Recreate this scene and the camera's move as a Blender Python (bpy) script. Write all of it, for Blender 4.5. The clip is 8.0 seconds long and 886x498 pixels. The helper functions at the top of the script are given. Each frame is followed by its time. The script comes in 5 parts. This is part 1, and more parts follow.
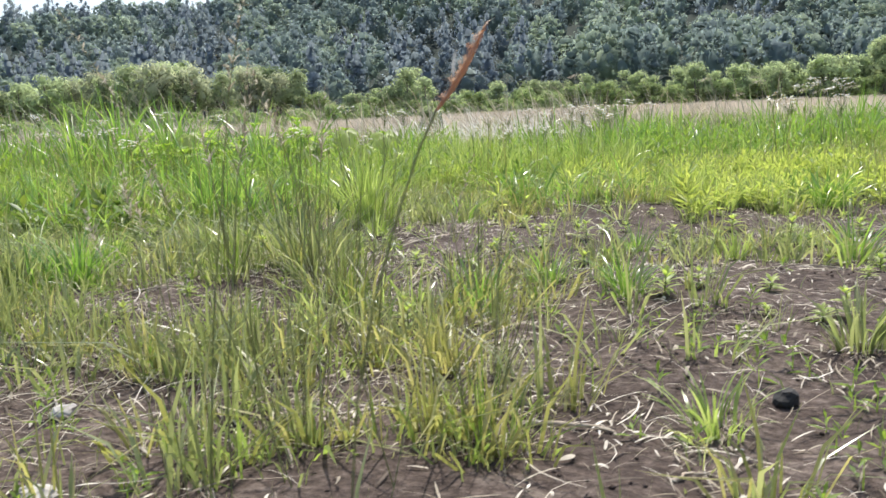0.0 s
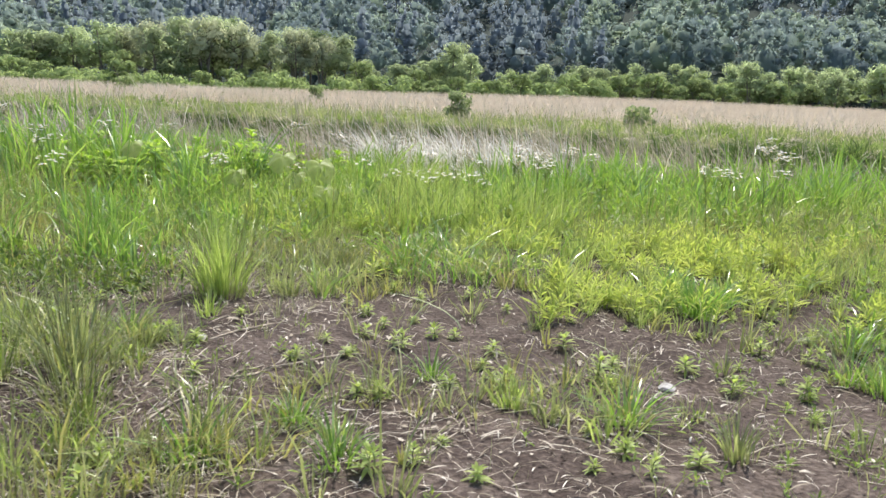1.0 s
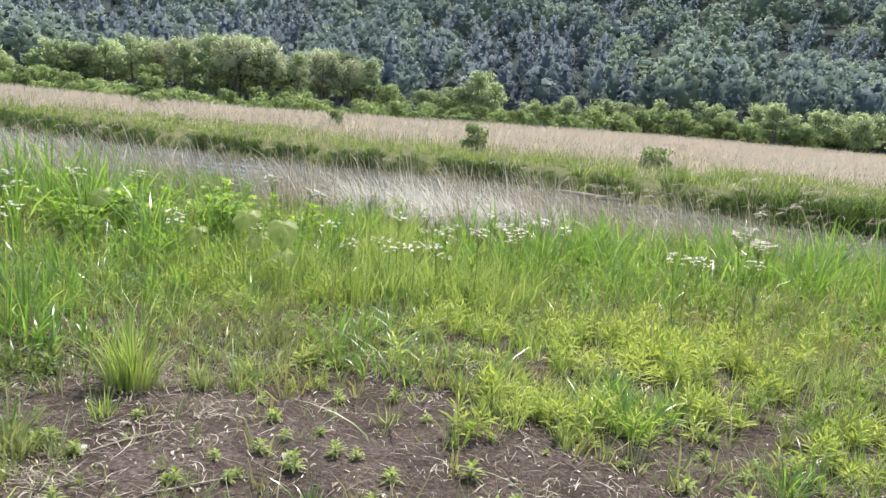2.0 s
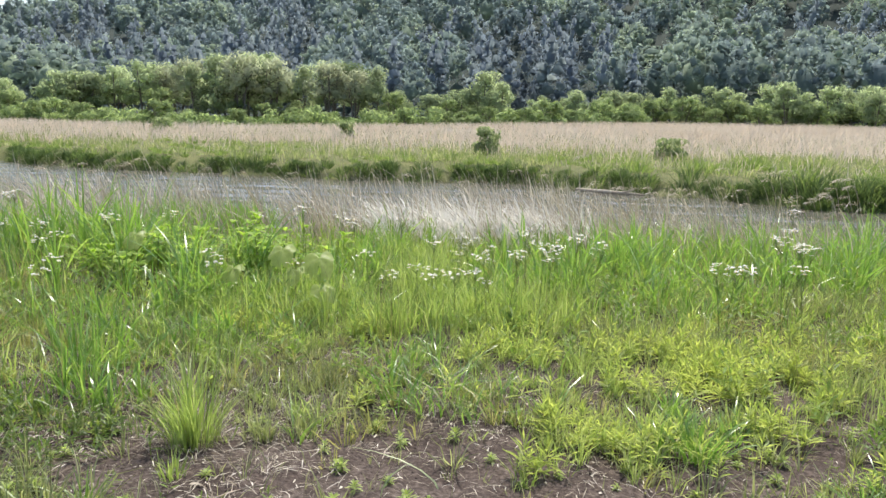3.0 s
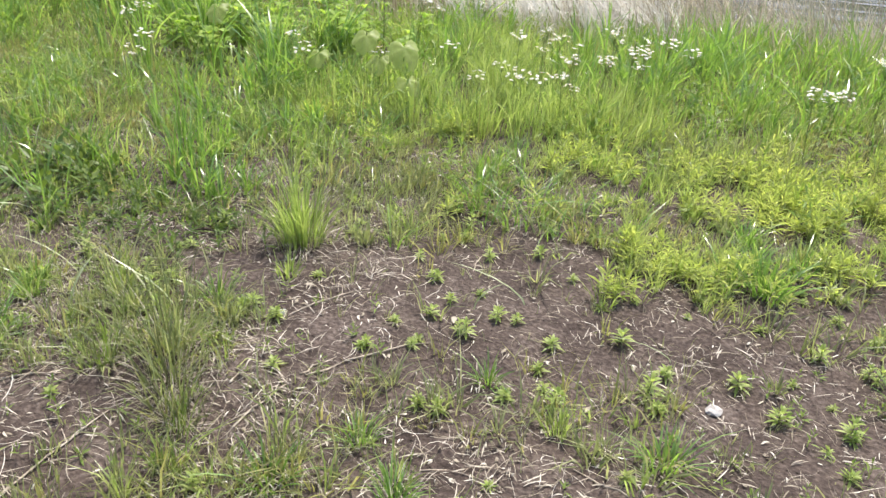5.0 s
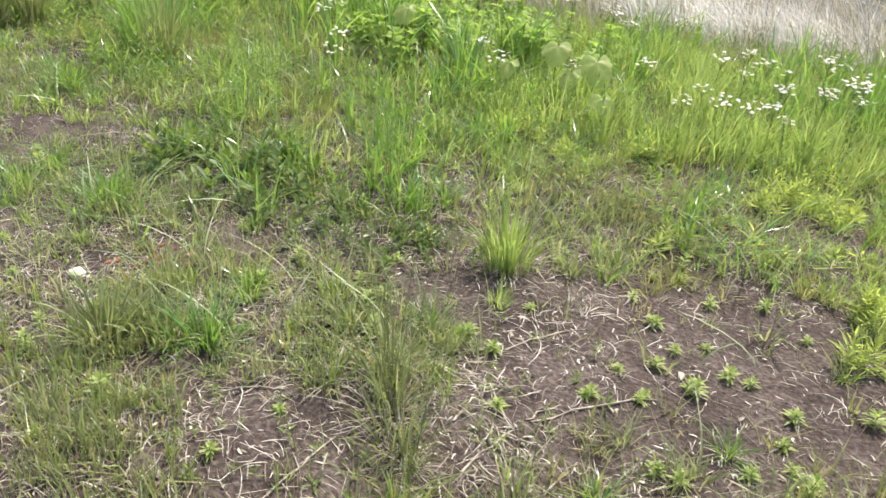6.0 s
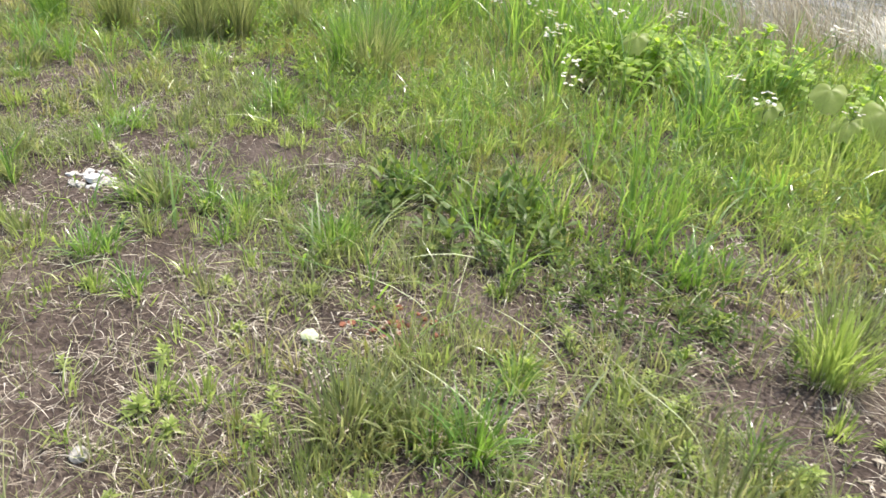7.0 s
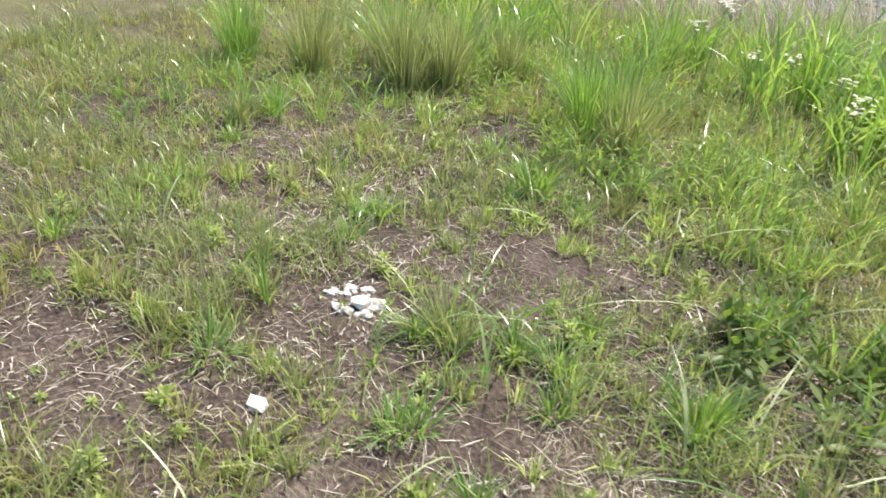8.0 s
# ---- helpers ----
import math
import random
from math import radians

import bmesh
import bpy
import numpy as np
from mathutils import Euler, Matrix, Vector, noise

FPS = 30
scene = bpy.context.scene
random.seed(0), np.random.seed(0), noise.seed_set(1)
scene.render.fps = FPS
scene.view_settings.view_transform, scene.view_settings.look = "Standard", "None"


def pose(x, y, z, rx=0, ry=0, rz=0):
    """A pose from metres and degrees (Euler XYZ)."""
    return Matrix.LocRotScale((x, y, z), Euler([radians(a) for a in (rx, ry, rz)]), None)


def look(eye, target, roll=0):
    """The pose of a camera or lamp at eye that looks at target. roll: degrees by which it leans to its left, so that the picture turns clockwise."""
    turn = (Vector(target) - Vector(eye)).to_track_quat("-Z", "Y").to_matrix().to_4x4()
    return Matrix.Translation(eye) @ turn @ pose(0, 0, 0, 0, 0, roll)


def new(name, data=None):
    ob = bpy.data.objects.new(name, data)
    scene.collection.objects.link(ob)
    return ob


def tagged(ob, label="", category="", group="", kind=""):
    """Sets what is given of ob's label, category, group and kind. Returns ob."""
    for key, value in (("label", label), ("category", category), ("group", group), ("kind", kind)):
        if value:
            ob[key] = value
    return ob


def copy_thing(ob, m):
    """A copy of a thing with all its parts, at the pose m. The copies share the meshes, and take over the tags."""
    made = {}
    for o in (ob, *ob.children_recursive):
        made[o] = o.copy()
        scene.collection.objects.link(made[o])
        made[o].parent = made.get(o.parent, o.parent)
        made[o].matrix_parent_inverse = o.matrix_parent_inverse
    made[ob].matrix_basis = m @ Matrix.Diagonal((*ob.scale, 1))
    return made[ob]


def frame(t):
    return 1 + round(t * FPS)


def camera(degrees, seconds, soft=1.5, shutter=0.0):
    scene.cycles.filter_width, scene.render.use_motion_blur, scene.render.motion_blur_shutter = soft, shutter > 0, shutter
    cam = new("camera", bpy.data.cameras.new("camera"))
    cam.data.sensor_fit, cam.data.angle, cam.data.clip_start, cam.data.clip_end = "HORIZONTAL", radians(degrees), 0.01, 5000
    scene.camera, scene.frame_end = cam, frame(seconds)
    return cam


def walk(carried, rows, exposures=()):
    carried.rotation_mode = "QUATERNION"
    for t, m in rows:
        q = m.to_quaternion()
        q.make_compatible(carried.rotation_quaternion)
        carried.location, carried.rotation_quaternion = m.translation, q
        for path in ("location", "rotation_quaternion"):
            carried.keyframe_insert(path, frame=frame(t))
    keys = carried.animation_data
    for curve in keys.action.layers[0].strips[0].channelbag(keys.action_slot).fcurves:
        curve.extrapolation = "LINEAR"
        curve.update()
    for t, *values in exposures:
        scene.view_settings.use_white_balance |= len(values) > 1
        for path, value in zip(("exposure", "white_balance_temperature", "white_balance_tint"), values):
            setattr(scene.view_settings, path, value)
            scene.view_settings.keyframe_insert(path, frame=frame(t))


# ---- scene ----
cam = camera(61.0, 8.0, soft=1.5, shutter=0.1)
PATH = [
    (0, (0.04, 0.076, 0.456), (0.007, 2.044, 0.102), -2.3),
    (0.5, (0.388, 0.133, 0.679), (0.29, 2.09, 0.28), -0.2),
    (1, (0.782, 0.261, 0.88), (0.655, 2.212, 0.459), 2.6),
    (1.5, (1.079, 0.413, 1.059), (0.922, 2.365, 0.653), 5.7),
    (1.7, (1.136, 0.466, 1.113), (0.963, 2.421, 0.725), 6.1),
    (2.8, (0.985, 0.539, 1.278), (0.766, 2.498, 0.942), 1.0),
    (3, (0.969, 0.529, 1.304), (0.743, 2.484, 0.944), 1.1),
    (3.5, (0.947, 0.515, 1.358), (0.709, 2.417, 0.785), 2.0),
    (4, (0.915, 0.504, 1.436), (0.679, 2.321, 0.634), 2.7),
    (4.2, (0.886, 0.496, 1.471), (0.657, 2.272, 0.582), 2.6),
    (5.3, (0.688, 0.469, 1.616), (0.328, 2.173, 0.633), 5.1),
    (5.5, (0.599, 0.48, 1.624), (0.186, 2.165, 0.629), 5.7),
    (6, (0.298, 0.545, 1.604), (-0.26, 2.186, 0.606), 5.3),
    (6.5, (-0.042, 0.672, 1.533), (-0.762, 2.249, 0.535), 5.4),
    (7, (-0.447, 0.841, 1.442), (-1.309, 2.359, 0.467), 5.1),
    (7.5, (-1.006, 0.955, 1.429), (-1.974, 2.417, 0.468), 5.3),
    (8, (-1.737, 1.011, 1.482), (-2.746, 2.426, 0.493), 5.5),
]
walk(cam, [(t, look(eye, target, roll)) for t, eye, target, roll in PATH],
     [(0.0, 0.7, 6400, 10), (1.5, 0.74, 6400, 10), (3.5, 0.7, 6450, 10), (4.2, 0.76, 6500, 10), (5.5, 0.97, 6500, 12), (6.5, 0.97, 6600, 10), (7.5, 1.0, 6650, 10), (8.0, 1.02, 6650, 10)])

# ---- light ----
SUN_AZ, SUN_EL = 10.0, 61.0      # degrees: from +y towards +x, above the horizon
world = bpy.data.worlds.new("sky")
scene.world = world
world.use_nodes = True
sky = world.node_tree.nodes.new("ShaderNodeTexSky")
sky.sky_type, sky.sun_disc = "NISHITA", False
sky.sun_elevation, sky.sun_rotation = radians(SUN_EL), radians(SUN_AZ)
sky.air_density, sky.dust_density, sky.ozone_density = 1.0, 3.0, 1.0
world.node_tree.links.new(sky.outputs[0], world.node_tree.nodes["Background"].inputs[0])
world.node_tree.nodes["Background"].inputs[1].default_value = 0.15
sun = new("sun", bpy.data.lights.new("sun", "SUN"))
sun.data.energy, sun.data.angle, sun.data.color = 3.8, radians(1.5), (1.0, 0.95, 0.86)
sun_dir = Vector((math.sin(radians(SUN_AZ)) * math.cos(radians(SUN_EL)), math.cos(radians(SUN_AZ)) * math.cos(radians(SUN_EL)), math.sin(radians(SUN_EL))))
sun.matrix_world = look(sun_dir * 60, (0, 0, 0))


# ---- tools ----
rng = np.random.default_rng(7)


def vnoise(x, y, scale=1.0, seed=0):
    """Smooth noise in 0..1 over the plan, with cells of that many metres."""
    x, y = np.asarray(x, float) / scale, np.asarray(y, float) / scale
    i, j = np.floor(x).astype(np.int64), np.floor(y).astype(np.int64)
    u, v = x - i, y - j
    u, v = u * u * (3 - 2 * u), v * v * (3 - 2 * v)

    def h(a, b):
        n = (a * 374761393 + b * 668265263 + seed * 144269504) & 0x7FFFFFFF
        n = ((n ^ (n >> 13)) * 1274126177) & 0x7FFFFFFF
        return ((n ^ (n >> 16)) & 0xFFFF) / 65535.0
    return (h(i, j) * (1 - u) + h(i + 1, j) * u) * (1 - v) + (h(i, j + 1) * (1 - u) + h(i + 1, j + 1) * u) * v


def smooth(a, b, x):
    t = np.clip((np.asarray(x, float) - a) / (b - a), 0, 1)
    return t * t * (3 - 2 * t)


def mesh_from(name, verts, faces, smooth_faces=False):
    """A mesh from an array of vertices and an array, or a list of arrays, of faces with 3 or 4 corners."""
    groups = [np.asarray(f) for f in (faces if isinstance(faces, list) else [faces]) if len(f)]
    me = bpy.data.meshes.new(name)
    me.vertices.add(len(verts))
    me.vertices.foreach_set("co", np.asarray(verts, np.float32).ravel())
    loops = np.concatenate([g.ravel() for g in groups]).astype(np.int32)
    totals = np.concatenate([np.full(len(g), g.shape[1]) for g in groups]).astype(np.int32)
    me.loops.add(len(loops))
    me.loops.foreach_set("vertex_index", loops)
    me.polygons.add(len(totals))
    me.polygons.foreach_set("loop_start", np.concatenate([[0], np.cumsum(totals)[:-1]]).astype(np.int32))
    me.polygons.foreach_set("loop_total", totals)
    me.update(calc_edges=True)
    if smooth_faces:
        me.polygons.foreach_set("use_smooth", np.ones(len(totals), bool))
    return me


# ---- the lie of the land ----
WATER = -0.9


def far_shore(x):
    return np.interp(x, [-300, -60, -19, -11.6, -3.7, 1.6, 7.2, 9.1, 40, 300], [60, 37, 27, 25, 24.3, 23.6, 20.8, 20, 12.5, -40]) + 1.3 * (vnoise(x, np.asarray(x, float) * 0, 2.7, 4) - 0.5) + 0.6 * (vnoise(x, np.asarray(x, float) * 0, 0.8, 5) - 0.5)


def near_shore(x):
    return np.interp(x, [-300, -60, -10, 10, 40, 300], [40, 20, 11.6, 11.4, 6.5, -60]) + 0.5 * (vnoise(x, x * 0, 1.7, 3) - 0.5)


def field_edge(x):
    return np.interp(x, [-80, -40, -23, -16, -6, 16, 40, 80], [62, 55, 51, 54, 70, 91, 97, 99])


def ridge(x):
    return np.interp(x, [-2000, -400, -250, -190, -150, -100, -60, 0, 200, 500, 2000], [35, 36, 36, 51, 52, 49, 57, 64, 84, 90, 60])


def height(x, y):
    x, y = np.asarray(x, float), np.asarray(y, float)
    dn, df = y - near_shore(x), y - far_shore(x)
    near = np.interp(dn, [-40, -5.0, -2.8, -0.6, 0, 1.0, 3], [0, 0, -0.22, -0.62, -0.9, -1.35, -1.6])
    far = np.interp(df, [-3, -1, 0, 0.35, 1.0, 8, 25, 60], [-1.6, -1.4, -0.95, -0.6, -0.38, -0.25, -0.15, -0.1])
    mix = smooth(-0.5, 0.5, (dn + df) / 4.0)
    z = near * (1 - mix) + far * mix
    fine = np.exp(-np.maximum(0, np.hypot(x + 0.7, y - 2.5) - 5) / 6)
    z = z + fine * (0.05 * (vnoise(x, y, 0.9, 11) - 0.5) + 0.022 * (vnoise(x, y, 0.23, 12) - 0.5) + 0.008 * (vnoise(x, y, 0.09, 13) - 0.5))
    z = z + smooth(0.5, 6, np.abs(df) * (df > 0)) * 0.15 * (vnoise(x, y, 3.0, 14) - 0.5)
    rise = smooth(115, 330, y + 0.1 * x)
    return z + rise * (ridge(x) - 10 + 6 * (vnoise(x, y, 40.0, 15) - 0.5)) - 25 * smooth(360, 900, y)


def graded(lo, fine_lo, fine_hi, hi, step, grow=1.12):
    out = list(np.arange(fine_lo, fine_hi, step))
    a, s = out[-1], step
    while a < hi:
        s *= grow
        a += s
        out.append(a)
    a, s = out[0], step
    while a > lo:
        s *= grow
        a -= s
        out.insert(0, a)
    return np.array(out)


# ---- materials ----
def material(name):
    m = bpy.data.materials.new(name)
    m.use_nodes = True
    t = m.node_tree
    return m, t, t.nodes["Principled BSDF"]


def node(t, kind, **values):
    n = t.nodes.new(kind)
    for key, value in values.items():
        n.inputs[key.replace("_", " ")].default_value = value
    return n


def ramp(t, fac, stops):
    r = t.nodes.new("ShaderNodeValToRGB")
    while len(r.color_ramp.elements) < len(stops):
        r.color_ramp.elements.new(0.5)
    for e, (p, c) in zip(r.color_ramp.elements, stops):
        e.position, e.color = p, (*c, 1)
    t.links.new(fac, r.inputs[0])
    return r.outputs[0]


def leaf_material(name, stops, through_light=0.45, rough=0.4, random_by="island", glow=(1.75, 1.7, 0.75), drift_scale=1.1, gloss=0.5, grain=35.0, drift_share=0.35, own=0.0):
    """Foliage: colour varies from blade to blade, and part of the light passes through."""
    m, t, b = material(name)
    if random_by == "island":
        r = t.nodes.new("ShaderNodeNewGeometry").outputs["Random Per Island"]
    else:
        r = t.nodes.new("ShaderNodeObjectInfo").outputs["Random"]
    co = t.nodes.new("ShaderNodeTexCoord").outputs["Object"]
    drift = node(t, "ShaderNodeTexNoise", Scale=drift_scale, Detail=3.0)
    t.links.new(co, drift.inputs["Vector"])
    blend = t.nodes.new("ShaderNodeMix")
    blend.inputs[0].default_value = drift_share
    t.links.new(r, blend.inputs[2])
    t.links.new(drift.outputs[0], blend.inputs[3])
    col = ramp(t, blend.outputs[0], stops)
    n = node(t, "ShaderNodeTexNoise", Scale=grain, Detail=3.0)
    t.links.new(co, n.inputs["Vector"])
    hsv = t.nodes.new("ShaderNodeHueSaturation")
    mr = node(t, "ShaderNodeMapRange", To_Min=0.75, To_Max=1.25)
    t.links.new(n.outputs[0], mr.inputs[0])
    if own:
        each = node(t, "ShaderNodeMapRange", To_Min=1 - own, To_Max=1 + own)
        t.links.new(t.nodes.new("ShaderNodeObjectInfo").outputs["Random"], each.inputs[0])
        times = t.nodes.new("ShaderNodeMath")
        times.operation = "MULTIPLY"
        t.links.new(mr.outputs[0], times.inputs[0])
        t.links.new(each.outputs[0], times.inputs[1])
        t.links.new(times.outputs[0], hsv.inputs["Value"])
    else:
        t.links.new(mr.outputs[0], hsv.inputs["Value"])
    t.links.new(col, hsv.inputs["Color"])
    t.links.new(hsv.outputs[0], b.inputs["Base Color"])
    b.inputs["Roughness"].default_value = rough
    b.inputs["Specular IOR Level"].default_value = gloss
    tr = t.nodes.new("ShaderNodeBsdfTranslucent")
    mul = t.nodes.new("ShaderNodeMix")
    mul.data_type, mul.blend_type = "RGBA", "MULTIPLY"
    mul.inputs[0].default_value = 1.0
    t.links.new(hsv.outputs[0], mul.inputs[6])
    mul.inputs[7].default_value = (*glow, 1)
    t.links.new(mul.outputs[2], tr.inputs[0])
    mix = t.nodes.new("ShaderNodeMixShader")
    mix.inputs[0].default_value = through_light
    t.links.new(b.outputs[0], mix.inputs[1])
    t.links.new(tr.outputs[0], mix.inputs[2])
    t.links.new(mix.outputs[0], t.nodes["Material Output"].inputs[0])
    return m


def soil_material():
    m, t, b = material("soil")
    co = t.nodes.new("ShaderNodeTexCoord").outputs["Object"]
    big = node(t, "ShaderNodeTexNoise", Scale=3.0, Detail=7.0, Roughness=0.7)
    fine = node(t, "ShaderNodeTexNoise", Scale=60.0, Detail=6.0)
    for n in (big, fine):
        t.links.new(co, n.inputs["Vector"])
    add = t.nodes.new("ShaderNodeMath")
    add.operation = "ADD"
    half = t.nodes.new("ShaderNodeMath")
    half.operation = "MULTIPLY"
    half.inputs[1].default_value = 0.5
    t.links.new(big.outputs[0], add.inputs[0])
    t.links.new(fine.outputs[0], add.inputs[1])
    t.links.new(add.outputs[0], half.inputs[0])
    col = ramp(t, half.outputs[0], [(0.34, (0.026, 0.019, 0.015)), (0.5, (0.067, 0.05, 0.042)), (0.66, (0.155, 0.125, 0.106))])
    # away from the trodden patch the ground is turf
    sep = t.nodes.new("ShaderNodeSeparateXYZ")
    t.links.new(co, sep.inputs[0])
    turf = ramp(t, big.outputs[0], [(0.3, (0.07, 0.085, 0.03)), (0.7, (0.17, 0.17, 0.07))])
    mr = node(t, "ShaderNodeMapRange", From_Min=4.5, From_Max=8.0)
    t.links.new(sep.outputs[1], mr.inputs[0])
    shift = t.nodes.new("ShaderNodeMath")
    shift.operation = "ADD"
    shift.inputs[1].default_value = 1.2
    t.links.new(sep.outputs[0], shift.inputs[0])
    side = t.nodes.new("ShaderNodeMath")
    side.operation = "ABSOLUTE"
    t.links.new(shift.outputs[0], side.inputs[0])
    beside = node(t, "ShaderNodeMapRange", From_Min=4.5, From_Max=8.0)
    t.links.new(side.outputs[0], beside.inputs[0])
    behind = node(t, "ShaderNodeMapRange", From_Min=0.5, From_Max=-3.0)
    t.links.new(sep.outputs[1], behind.inputs[0])
    either = mr.outputs[0]
    for other in (beside, behind):
        top = t.nodes.new("ShaderNodeMath")
        top.operation = "MAXIMUM"
        t.links.new(either, top.inputs[0])
        t.links.new(other.outputs[0], top.inputs[1])
        either = top.outputs[0]
    mix = t.nodes.new("ShaderNodeMix")
    mix.data_type = "RGBA"
    t.links.new(either, mix.inputs[0])
    t.links.new(col, mix.inputs[6])
    t.links.new(turf, mix.inputs[7])
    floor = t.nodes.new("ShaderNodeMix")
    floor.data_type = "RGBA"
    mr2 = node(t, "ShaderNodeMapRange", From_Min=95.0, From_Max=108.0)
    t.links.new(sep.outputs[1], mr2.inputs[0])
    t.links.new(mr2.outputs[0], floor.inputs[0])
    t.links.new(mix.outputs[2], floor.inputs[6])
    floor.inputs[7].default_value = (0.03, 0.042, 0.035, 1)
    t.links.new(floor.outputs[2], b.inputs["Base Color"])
    b.inputs["Roughness"].default_value = 0.95
    b.inputs["Specular IOR Level"].default_value = 0.2
    bump = node(t, "ShaderNodeBump", Strength=0.8, Distance=0.02)
    t.links.new(fine.outputs[0], bump.inputs["Height"])
    t.links.new(bump.outputs[0], b.inputs["Normal"])
    return m


def water_material():
    m, t, b = material("river_water")
    b.inputs["Base Color"].default_value = (0.1, 0.094, 0.078, 1)
    b.inputs["Roughness"].default_value = 0.14
    b.inputs["IOR"].default_value = 1.33
    co = t.nodes.new("ShaderNodeTexCoord").outputs["Object"]
    mp = node(t, "ShaderNodeMapping", Scale=(0.4, 1.3, 1.0), Rotation=(0, 0, -0.15))
    n = node(t, "ShaderNodeTexNoise", Scale=1.3, Detail=2.5, Roughness=0.5)
    t.links.new(co, mp.inputs[0])
    t.links.new(mp.outputs[0], n.inputs["Vector"])
    bump = node(t, "ShaderNodeBump", Strength=1.0, Distance=0.1)
    t.links.new(n.outputs[0], bump.inputs["Height"])
    t.links.new(bump.outputs[0], b.inputs["Normal"])
    return m


SOIL, WATER_MAT = soil_material(), water_material()
GRASS = leaf_material("green_grass", [(0.0, (0.105, 0.13, 0.055)), (0.5, (0.215, 0.25, 0.105)), (1.0, (0.4, 0.4, 0.22))], rough=0.3, glow=(1.65, 1.65, 1.2), gloss=0.7)
LUSH = leaf_material("lush_grass", [(0.0, (0.09, 0.175, 0.05)), (0.6, (0.175, 0.3, 0.09)), (1.0, (0.33, 0.42, 0.18))], rough=0.26, gloss=0.8)
HUSK = leaf_material("bleached_husk", [(0.0, (0.5, 0.47, 0.41)), (1.0, (0.82, 0.8, 0.75))], 0.3, 0.6, glow=(1.2, 1.2, 1.15))
STRAW = leaf_material("dry_straw", [(0.0, (0.12, 0.098, 0.068)), (0.45, (0.32, 0.275, 0.205)), (1.0, (0.76, 0.72, 0.62))], 0.2, 0.5, glow=(1, 1, 0.9), gloss=0.25)
PALE_STRAW = leaf_material("bleached_straw", [(0.0, (0.36, 0.32, 0.25)), (0.6, (0.6, 0.555, 0.465)), (1.0, (0.84, 0.81, 0.73))], 0.2, 0.45, glow=(1, 1, 0.9), gloss=0.4)
# The sheen on arching blades is put into this pale green.
SHEEN_BLADE = leaf_material("sheen_blade", [(0.0, (0.24, 0.31, 0.15)), (0.6, (0.38, 0.44, 0.25)), (1.0, (0.62, 0.63, 0.45))], 0.35, 0.35, glow=(1.4, 1.4, 1.0), gloss=0.5)
HAY = leaf_material("pinkish_hay", [(0.25, (0.54, 0.44, 0.36)), (0.5, (0.61, 0.52, 0.44)), (0.75, (0.69, 0.62, 0.55))], 0.4, 0.8, glow=(1.15, 1.12, 1.05), drift_scale=0.14, gloss=0.1, drift_share=0.75)
MEADOW = leaf_material("hummock_grass", [(0.2, (0.11, 0.165, 0.05)), (0.5, (0.2, 0.27, 0.085)), (0.8, (0.33, 0.37, 0.16))], 0.42, 0.7, glow=(1.4, 1.5, 0.9), drift_scale=0.6, gloss=0.1, drift_share=0.5)
BANK = leaf_material("bank_grass", [(0.2, (0.14, 0.18, 0.075)), (0.5, (0.26, 0.29, 0.135)), (0.75, (0.48, 0.445, 0.29))], 0.42, 0.7, glow=(1.4, 1.5, 1.0), drift_scale=0.55, gloss=0.1, drift_share=0.6)
# Dark grass green, lowered further for the shadow at the bank's foot.
SHADED_FRINGE = leaf_material("shaded_fringe_grass", [(0.0, (0.045, 0.075, 0.028)), (0.5, (0.095, 0.14, 0.05)), (1.0, (0.2, 0.25, 0.1))], 0.35, 0.7, glow=(1.4, 1.5, 1.0), drift_scale=0.4, gloss=0.1)
REED = leaf_material("dry_reed", [(0.0, (0.2, 0.165, 0.115)), (0.5, (0.37, 0.32, 0.245)), (1.0, (0.7, 0.65, 0.56))], 0.3, 0.6, glow=(1.2, 1.2, 1.1))
CROWN = leaf_material("tree_leaves", [(0.3, (0.27, 0.325, 0.2)), (0.5, (0.34, 0.395, 0.235)), (0.7, (0.41, 0.455, 0.275))], 0.6, 0.9, glow=(1.4, 1.45, 1.2), drift_scale=0.3, gloss=0.02, grain=0.8, drift_share=0.7, own=0.2)
WILLOW = leaf_material("willow_leaves", [(0.3, (0.28, 0.31, 0.215)), (0.5, (0.355, 0.385, 0.26)), (0.7, (0.43, 0.45, 0.31))], 0.55, 0.9, glow=(1.4, 1.4, 1.25), drift_scale=0.3, gloss=0.02, grain=0.8, drift_share=0.7, own=0.12)
DARK_CROWN = leaf_material("dark_tree_leaves", [(0.3, (0.1, 0.14, 0.08)), (0.5, (0.15, 0.195, 0.1)), (0.7, (0.22, 0.26, 0.13))], 0.4, 0.9, glow=(1.4, 1.5, 1.2), drift_scale=0.3, gloss=0.02, grain=0.8, drift_share=0.7)
SHRUB = leaf_material("shrub_leaves", [(0.3, (0.17, 0.22, 0.11)), (0.5, (0.24, 0.29, 0.145)), (0.7, (0.32, 0.36, 0.19))], 0.5, 0.8, glow=(1.5, 1.55, 1.2), gloss=0.05)
BUSH = leaf_material("bush_leaves", [(0.3, (0.18, 0.24, 0.115)), (0.5, (0.24, 0.3, 0.14)), (0.7, (0.31, 0.365, 0.18))], 0.5, 0.9, glow=(1.45, 1.5, 1.1), drift_scale=0.3, gloss=0.02, grain=0.8, drift_share=0.6, own=0.2)
